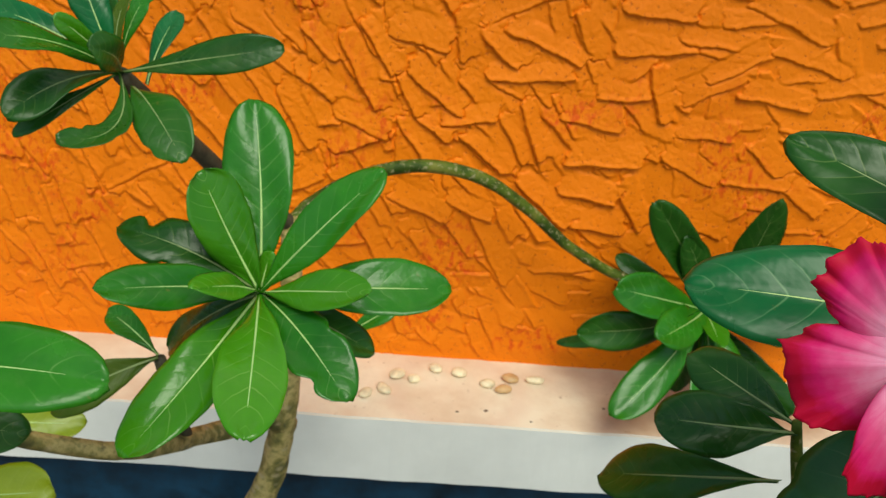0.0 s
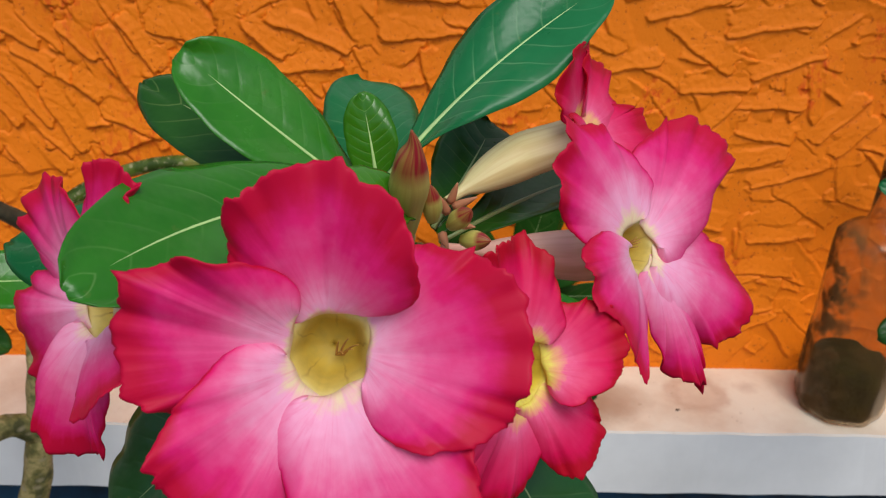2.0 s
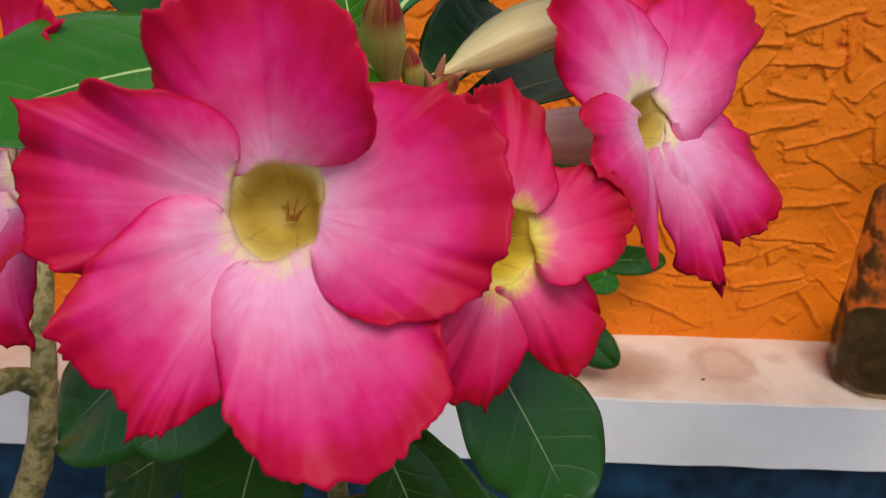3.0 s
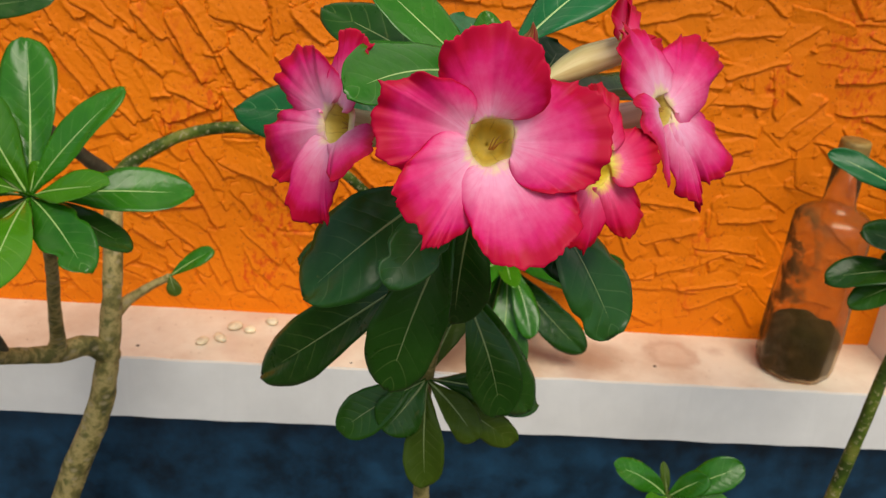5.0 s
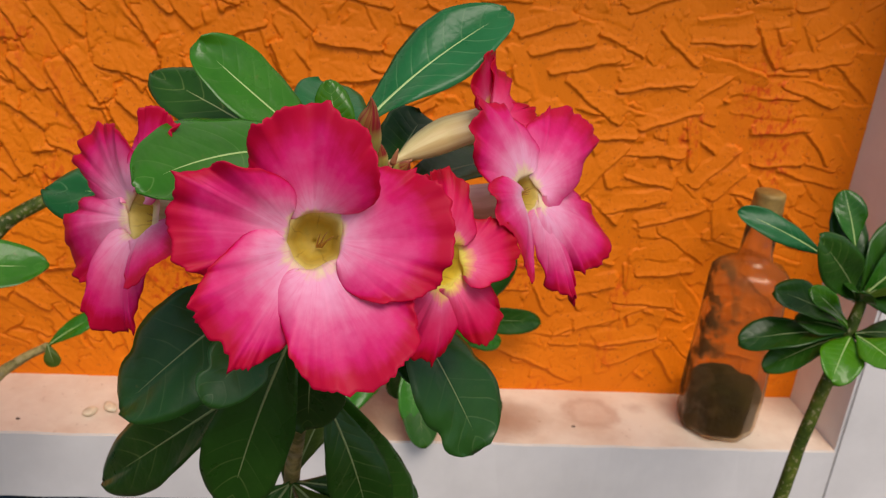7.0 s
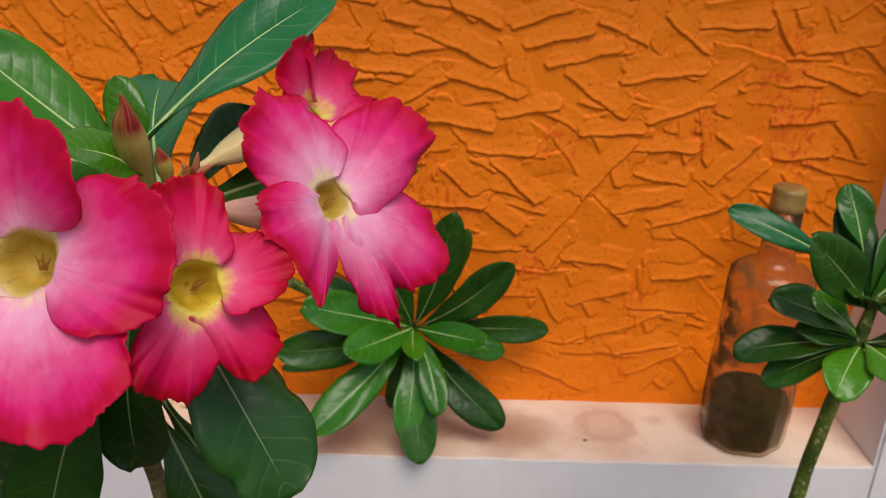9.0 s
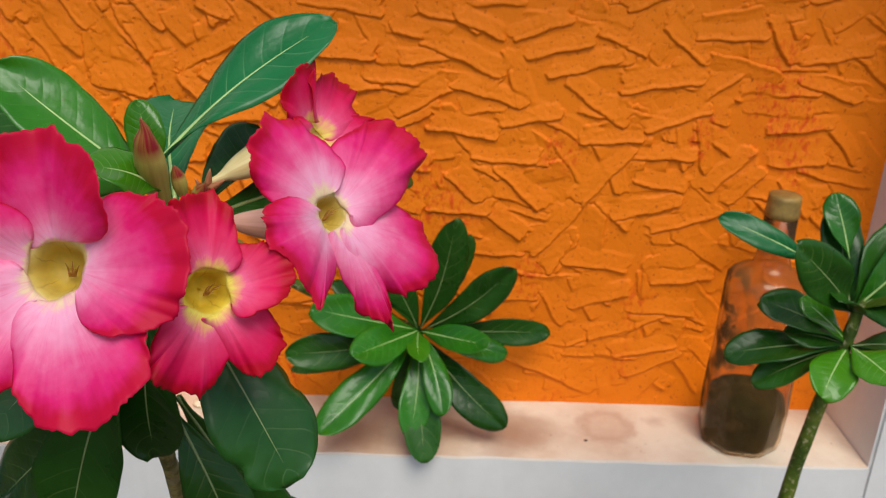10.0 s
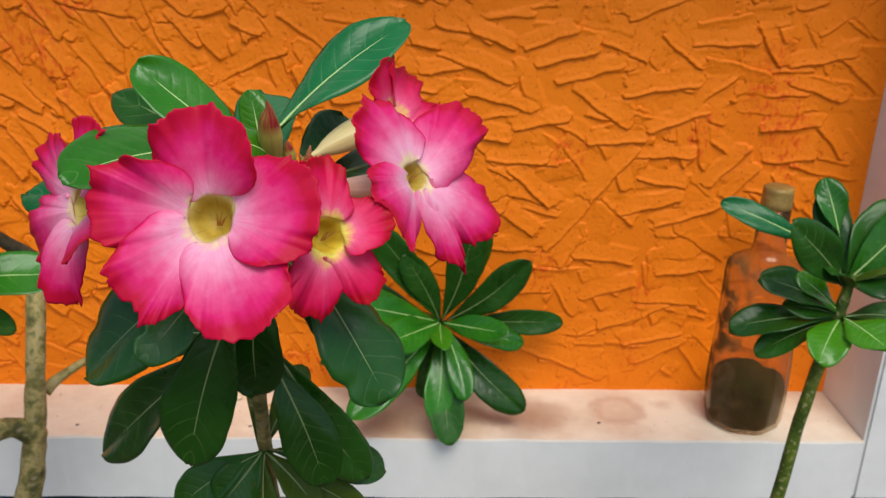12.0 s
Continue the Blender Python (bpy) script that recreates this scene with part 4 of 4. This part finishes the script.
for path, stuff, seed in (
        ([(-0.091, 0.675, 0.760, 0.0078), (-0.072, 0.69, 0.778, 0.0062), (-0.032, 0.71, 0.796, 0.0056), (0.013, 0.72, 0.802, 0.0055), (0.060, 0.73, 0.791, 0.0055), (0.104, 0.74, 0.761, 0.0052), (0.143, 0.75, 0.726, 0.005), (0.188, 0.755, 0.699, 0.005), (0.240, 0.758, 0.680, 0.005), (0.281, 0.757, 0.666, 0.005)], BARK_GREEN, 5),
        ([(-0.091, 0.675, 0.760, 0.0075), (-0.110, 0.64, 0.797, 0.006), (-0.131, 0.600, 0.837, 0.006), (-0.144, 0.575, 0.864, 0.006), (-0.155, 0.535, 0.902, 0.0055), (-0.1635, 0.508, 0.928, 0.0045)], BARK_DARK, 6),
        ([(-0.083, 0.606, 0.618, 0.0105), (-0.098, 0.592, 0.638, 0.0088), (-0.116, 0.573, 0.642, 0.0092), (-0.112, 0.560, 0.665, 0.0062), (-0.098, 0.52, 0.718, 0.005), (-0.080, 0.47, 0.785, 0.0045), (-0.074, 0.432, 0.838, 0.004)], BARK, 7),
        ([(-0.116, 0.573, 0.640, 0.0082), (-0.134, 0.535, 0.660, 0.0068), (-0.158, 0.465, 0.702, 0.0058), (-0.206, 0.44, 0.726, 0.0054), (-0.245, 0.39, 0.785, 0.005), (-0.258, 0.35, 0.828, 0.004)], BARK, 8),
        ([(-0.140, 0.52, 0.672, 0.005), (-0.136, 0.475, 0.735, 0.004), (-0.131, 0.441, 0.788, 0.0035)], BARK_DARK, 9),
        ([(-0.084, 0.634, 0.650, 0.0068), (-0.074, 0.644, 0.658, 0.0048), (-0.058, 0.650, 0.668, 0.0038), (-0.041, 0.654, 0.677, 0.0034)], BARK, 10)):
    part("branch", tube(path, 12, 0.14, seed), stuff, tree)
C1 = (-0.074, 0.428, 0.843)
A1 = (0.0, -0.52, 0.85)
for tip, width, kind, bend, curl in (
        ((-0.085, 0.478, 0.930), 0.037, "m", 0.04, 0.0), ((-0.104, 0.433, 0.907), 0.032, "l", 0.04, 0.0),
        ((-0.016, 0.427, 0.918), 0.028, "m", 0.06, 0.05), ((0.025, 0.434, 0.850), 0.032, "m", 0.08, 0.0),
        ((-0.016, 0.392, 0.869), 0.023, "l", 0.06, 0.0), ((-0.143, 0.384, 0.864), 0.026, "m", 0.06, 0.0),
        ((-0.097, 0.380, 0.871), 0.018, "l", 0.06, 0.0), ((-0.023, 0.362, 0.830), 0.030, "m", 0.08, 0.05),
        ((-0.063, 0.322, 0.833), 0.032, "l", 0.05, 0.0), ((-0.121, 0.340, 0.804), 0.032, "l", 0.05, 0.0),
        ((-0.013, 0.427, 0.812), 0.021, "d", 0.08, 0.0), ((-0.129, 0.440, 0.797), 0.022, "d", 0.08, 0.05),
        ((-0.146, 0.435, 0.874), 0.029, "d", 0.10, 0.05), ((-0.069, 0.432, 0.866), 0.010, "l", 0.0, 0.0),
        ((-0.079, 0.436, 0.862), 0.006, "l", 0.0, 0.0)):
    leaf(tree, C1, tip, width, A1, kind, bend, curl=curl, bite={0.029: 0.55, 0.030: 0.35}.get(width, 0.0))
C0 = (-0.1635, 0.507, 0.929)
for tip, width, axis, kind, via, bite in (
        ((-0.0731, 0.500, 0.9526), 0.0205, (-0.10, -0.80, 0.55), "d", (-0.115, 0.500, 0.9405), 0.0), ((-0.1184, 0.459, 0.8995), 0.029, (0.15, -0.75, 0.62), "d", (-0.140, 0.484, 0.921), 0.12),
        ((-0.1794, 0.450, 0.9105), 0.0185, (-0.10, -0.80, 0.55), "d", (-0.1405, 0.464, 0.900), 0.30), ((-0.2079, 0.460, 0.9162), 0.025, (-0.25, -0.75, 0.60), "d", (-0.188, 0.482, 0.931), 0.0),
        ((-0.2095, 0.470, 0.9024), 0.011, (-0.20, -0.80, 0.55), "d", (-0.1832, 0.480, 0.9167), 0.0), ((-0.2052, 0.440, 0.9627), 0.022, (0.10, -0.62, 0.78), "m", (-0.190, 0.470, 0.956), 0.0),
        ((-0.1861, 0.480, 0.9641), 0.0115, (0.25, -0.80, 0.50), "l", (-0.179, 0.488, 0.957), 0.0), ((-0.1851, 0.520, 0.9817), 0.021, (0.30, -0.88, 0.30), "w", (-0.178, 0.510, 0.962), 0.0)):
    leaf(tree, (-0.1560, 0.505, 0.922) if tip[2] < 0.90 and tip[0] > -0.15 else C0, tip, width, axis, kind, 0.04, bite=bite, via=via)
for tip, width, axis, kind, via, bite in (
        ((-0.1788, 0.540, 0.9709), 0.0145, (0.20, -0.88, 0.40), "d", (-0.174, 0.522, 0.956), 0.0), ((-0.1421, 0.505, 0.9762), 0.0115, (-0.35, -0.80, 0.45), "m", (-0.152, 0.500, 0.9637), 0.35),
        ((-0.1584, 0.520, 0.9707), 0.0085, (-0.30, -0.80, 0.45), "o", (-0.165, 0.508, 0.957), 0.0), ((-0.1680, 0.475, 0.9510), 0.0210, (0.35, -0.80, 0.50), "d", (-0.158, 0.488, 0.947), 0.0),
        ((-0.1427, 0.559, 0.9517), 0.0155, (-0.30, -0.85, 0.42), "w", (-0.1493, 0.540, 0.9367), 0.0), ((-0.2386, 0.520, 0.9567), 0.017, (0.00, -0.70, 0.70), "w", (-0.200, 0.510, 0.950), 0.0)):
    leaf(tree, (-0.1535, 0.523, 0.918) if tip[1] > 0.55 else C0, tip, width, axis, kind, 0.04, bite=bite, via=via)
C2 = (0.281, 0.752, 0.668)
A2 = (0.0, -0.75, 0.66)
for tip, width, kind, bend in (
        ((0.413, 0.770, 0.662), 0.028, "d", 0.05), ((0.309, 0.720, 0.798), 0.037, "d", 0.05), ((0.366, 0.725, 0.750), 0.034, "d", 0.06),
        ((0.346, 0.700, 0.682), 0.028, "m", 0.06), ((0.369, 0.748, 0.647), 0.028, "m", 0.06), ((0.367, 0.705, 0.590), 0.037, "d", 0.06),
        ((0.306, 0.685, 0.615), 0.027, "m", 0.08), ((0.276, 0.684, 0.590), 0.031, "m", 0.08), ((0.290, 0.673, 0.570), 0.037, "d", 0.06),
        ((0.191, 0.664, 0.605), 0.037, "m", 0.06), ((0.220, 0.680, 0.677), 0.036, "m", 0.07)):
    leaf(tree, C2, tip, width, (0.1, -0.95, 0.15) if kind == "d" else A2, kind, bend)
for tip, width, kind, bend in (
        ((0.157, 0.708, 0.662), 0.037, "d", 0.06), ((0.281, 0.692, 0.667), 0.022, "l", 0.06), ((0.208, 0.730, 0.783), 0.035, "d", 0.05),
        ((0.181, 0.700, 0.713), 0.040, "m", 0.07), ((0.154, 0.773, 0.608), 0.016, "d", 0.05), ((0.195, 0.773, 0.707), 0.022, "d", 0.05),
        ((0.241, 0.730, 0.752), 0.030, "d", 0.06), ((0.267, 0.743, 0.582), 0.030, "d", 0.06), ((0.323, 0.738, 0.776), 0.032, "d", 0.06)):
    leaf(tree, C2, tip, width, (0.1, -0.95, 0.15) if kind == "d" else A2, kind, bend)
for base, tip, width, axis, kind in (
        ((-0.258, 0.350, 0.828), (-0.120, 0.330, 0.853), 0.040, (0, -0.6, 0.8), "m"), ((-0.250, 0.38, 0.79), (-0.180, 0.380, 0.780), 0.028, (0, -0.6, 0.8), "d"),
        ((-0.132, 0.440, 0.790), (-0.185, 0.418, 0.766), 0.025, (0, -0.7, 0.7), "o"), ((-0.132, 0.441, 0.791), (-0.168, 0.470, 0.799), 0.016, (0.3, -0.8, 0.6), "m"),
        ((-0.258, 0.42, 0.70), (-0.187, 0.415, 0.712), 0.036, (0, -0.7, 0.7), "y"), ((-0.268, 0.50, 0.69), (-0.199, 0.500, 0.692), 0.026, (0, -0.6, 0.8), "y"),
        ((-0.041, 0.654, 0.677), (-0.002, 0.658, 0.705), 0.018, (-0.3, -0.7, 0.6), "m"), ((-0.041, 0.654, 0.680), (-0.033, 0.646, 0.662), 0.013, (0.2, -0.9, 0.3), "o")):
    leaf(tree, base, tip, width, axis, kind)


# ---- the small adenium beside the bottle ----
small = root("young_adenium", (0.52, 0.475, 0.2), "young desert rose with a thin green stem", "plant")
part("stem", tube([(0.520, 0.475, 0.19, 0.008), (0.528, 0.480, 0.50, 0.0058), (0.543, 0.485, 0.669, 0.0052), (0.547, 0.487, 0.708, 0.0050), (0.555, 0.490, 0.757, 0.0049), (0.567, 0.498, 0.798, 0.0047), (0.575, 0.503, 0.835, 0.0034)], 14, 0.10, 2), BARK_GREEN, small, "slender green stem")
C3, C4 = (0.570, 0.498, 0.798), (0.568, 0.503, 0.822)
A3 = (-0.05, -0.45, 0.88)
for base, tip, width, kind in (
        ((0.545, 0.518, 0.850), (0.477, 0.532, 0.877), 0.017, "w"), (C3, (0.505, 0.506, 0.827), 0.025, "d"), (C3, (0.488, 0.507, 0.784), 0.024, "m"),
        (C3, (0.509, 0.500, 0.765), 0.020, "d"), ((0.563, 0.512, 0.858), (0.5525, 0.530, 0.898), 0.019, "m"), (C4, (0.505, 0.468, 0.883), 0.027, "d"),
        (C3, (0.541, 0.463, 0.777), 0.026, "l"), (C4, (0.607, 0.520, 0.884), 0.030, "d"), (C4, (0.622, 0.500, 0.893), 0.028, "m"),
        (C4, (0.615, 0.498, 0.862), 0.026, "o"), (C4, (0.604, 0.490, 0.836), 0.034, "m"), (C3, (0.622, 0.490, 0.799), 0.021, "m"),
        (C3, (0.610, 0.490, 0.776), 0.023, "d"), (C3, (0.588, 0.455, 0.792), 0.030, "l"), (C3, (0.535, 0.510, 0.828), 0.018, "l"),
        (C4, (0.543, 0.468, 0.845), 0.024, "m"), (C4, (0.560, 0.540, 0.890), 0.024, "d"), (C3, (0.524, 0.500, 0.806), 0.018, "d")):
    # Lower mid-green leaves take the dark green, which also carries their shade.
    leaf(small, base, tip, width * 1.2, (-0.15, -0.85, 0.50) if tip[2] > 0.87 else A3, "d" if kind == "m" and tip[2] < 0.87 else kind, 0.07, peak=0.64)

low = root("low_adenium", (0.42, 0.53, 0.2), "low desert rose seedling with pale green leaves", "plant")
part("stem", tube([(0.42, 0.535, 0.19, 0.008), (0.42, 0.535, 0.45, 0.006), (0.418, 0.535, 0.55, 0.004)], 10, 0.1, 4), BARK_GREEN, low)
for tip, width, kind in (((0.362, 0.530, 0.582), 0.026, "m"), ((0.388, 0.505, 0.556), 0.022, "l"), ((0.444, 0.520, 0.580), 0.023, "m"), ((0.478, 0.530, 0.586), 0.030, "m"), ((0.470, 0.515, 0.548), 0.026, "l"), ((0.412, 0.548, 0.574), 0.009, "o")):
    leaf(low, (0.418, 0.535, 0.545), tip, width, (0, -0.6, 0.8), kind)


# ---- on the ledge ----
def bottle():
    ob = root("glass_bottle", (0.608, 0.734, ZL), "dusty eight-sided glass bottle with dark soil inside, standing on the ledge", "bottle")
    bx, by, turn = 0.608, 0.734, radians(260)

    def ring(z, half, square):
        """Eight flats with rounded corners, or a circle where square is 0."""
        pts = []
        for j in range(48):
            a = 2 * math.pi * j / 48
            flat = (a - turn + math.pi / 8) % (math.pi / 4) - math.pi / 8
            r = half * (1 - square + square * min(1 / math.cos(flat), 1.055))
            pts.append((bx + r * math.cos(a), by + r * math.sin(a), ZL + 0.0015 + z))
        return pts

    def loft(rings, top=True, lumps=0.0):
        verts = [p for r in rings for p in r]
        if lumps:
            verts = [(x, y, z + lumps * noise.noise(Vector((x, y, z)) * 55) * min(1.0, max(0.0, (z - ZL - 0.035) / 0.02))) for x, y, z in verts]
        faces = [(i * 48 + j, i * 48 + (j + 1) % 48, (i + 1) * 48 + (j + 1) % 48, (i + 1) * 48 + j) for i in range(len(rings) - 1) for j in range(48)]
        faces.append(tuple(range(47, -1, -1)))
        if top:
            faces.append(tuple((len(rings) - 1) * 48 + j for j in range(48)))
        return verts, faces, None
    outer = [(0.0, 0.033, 0.9), (0.003, 0.0368, 1.0), (0.012, 0.0390, 1.0), (0.044, 0.0402, 1.0), (0.074, 0.0392, 1.0), (0.100, 0.0380, 1.0), (0.165, 0.0374, 1.0), (0.178, 0.0364, 1.0), (0.184, 0.0320, 0.9), (0.188, 0.0230, 0.5), (0.192, 0.0180, 0.1), (0.200, 0.0160, 0.0), (0.242, 0.0148, 0.0)]
    inner = [(z if k else 0.003, h - 0.0018, q) for k, (z, h, q) in reversed(list(enumerate(outer)))]
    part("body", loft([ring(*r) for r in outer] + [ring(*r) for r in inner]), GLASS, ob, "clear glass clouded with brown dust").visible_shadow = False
    part("filling", loft([ring(z, h, q) for z, h, q in ((0.0035, 0.030, 0.9), (0.006, 0.0345, 1.0), (0.014, 0.0362, 1.0), (0.044, 0.0376, 1.0), (0.052, 0.0366, 1.0), (0.058, 0.030, 0.8), (0.062, 0.020, 0.4), (0.063, 0.006, 0.2))], lumps=0.006), FILL, ob, "dark soil filling the lower quarter")
    cap = []
    for z, h in ((0.240, 0.0142), (0.241, 0.0153), (0.246, 0.0155), (0.248, 0.0150), (0.257, 0.0149), (0.261, 0.0144), (0.262, 0.0130)):
        cap.append(ring(z, h, 0.0))
    part("cap", loft(cap), CAP, ob, "worn brass-coloured screw cap")


bottle()
peb_rng = np.random.default_rng(5)
for k, (x, y) in enumerate(((0.003, 0.758), (0.019, 0.752), (0.040, 0.772), (0.063, 0.767), (0.090, 0.752), (0.105, 0.744), (0.113, 0.764), (0.137, 0.763), (-0.026, 0.724), (-0.009, 0.733))):
    bm = bmesh.new()
    bmesh.ops.create_icosphere(bm, subdivisions=3, radius=1)
    a, b, c = 0.0080 * peb_rng.uniform(0.75, 1.25), 0.0060 * peb_rng.uniform(0.8, 1.2), 0.0036 * peb_rng.uniform(0.85, 1.1)
    m = pose(x, y, ZL + c * 0.93, 0, 0, peb_rng.uniform(0, 180))
    for v in bm.verts:
        f = 1 + 0.12 * noise.noise(v.co * 1.3 + Vector((k * 3.1, 0, 0)))
        v.co = m @ Vector((v.co.x * a * f, v.co.y * b * f, v.co.z * c * f))
    mesh = bpy.data.meshes.new("pebble")
    bm.to_mesh(mesh)
    bm.free()
    mesh.materials.append(PEBBLE_TAN if k in (5, 6) else PEBBLE)
    mesh.polygons.foreach_set("use_smooth", [True] * len(mesh.polygons))
    tagged(new("pebble", mesh), "smooth tan pebble lying on the ledge" if k in (5, 6) else "smooth cream pebble lying on the ledge", "pebble", "pebbles on the ledge")
for x, y, r in ((0.452, 0.724, 0.0014), (0.087, 0.712, 0.0013), (-0.088, 0.712, 0.0014), (0.200, 0.728, 0.0011), (0.128, 0.700, 0.0009), (0.060, 0.708, 0.0010)):
    bm = bmesh.new()
    bmesh.ops.create_icosphere(bm, subdivisions=2, radius=1)
    for v in bm.verts:
        v.co = Vector((x + v.co.x * r * 1.5, y + v.co.y * r, ZL + r * 0.4 + v.co.z * r * 0.5)) + Vector((0.3, 0.3, 0.2)) * r * noise.noise(v.co * 2 + Vector((x * 90, 0, 0)))
    mesh = bpy.data.meshes.new("debris")
    bm.to_mesh(mesh)
    bm.free()
    mesh.materials.append(DEBRIS)
    tagged(new("debris", mesh), "dark crumb of dry debris on the ledge", "debris", "debris on the ledge")
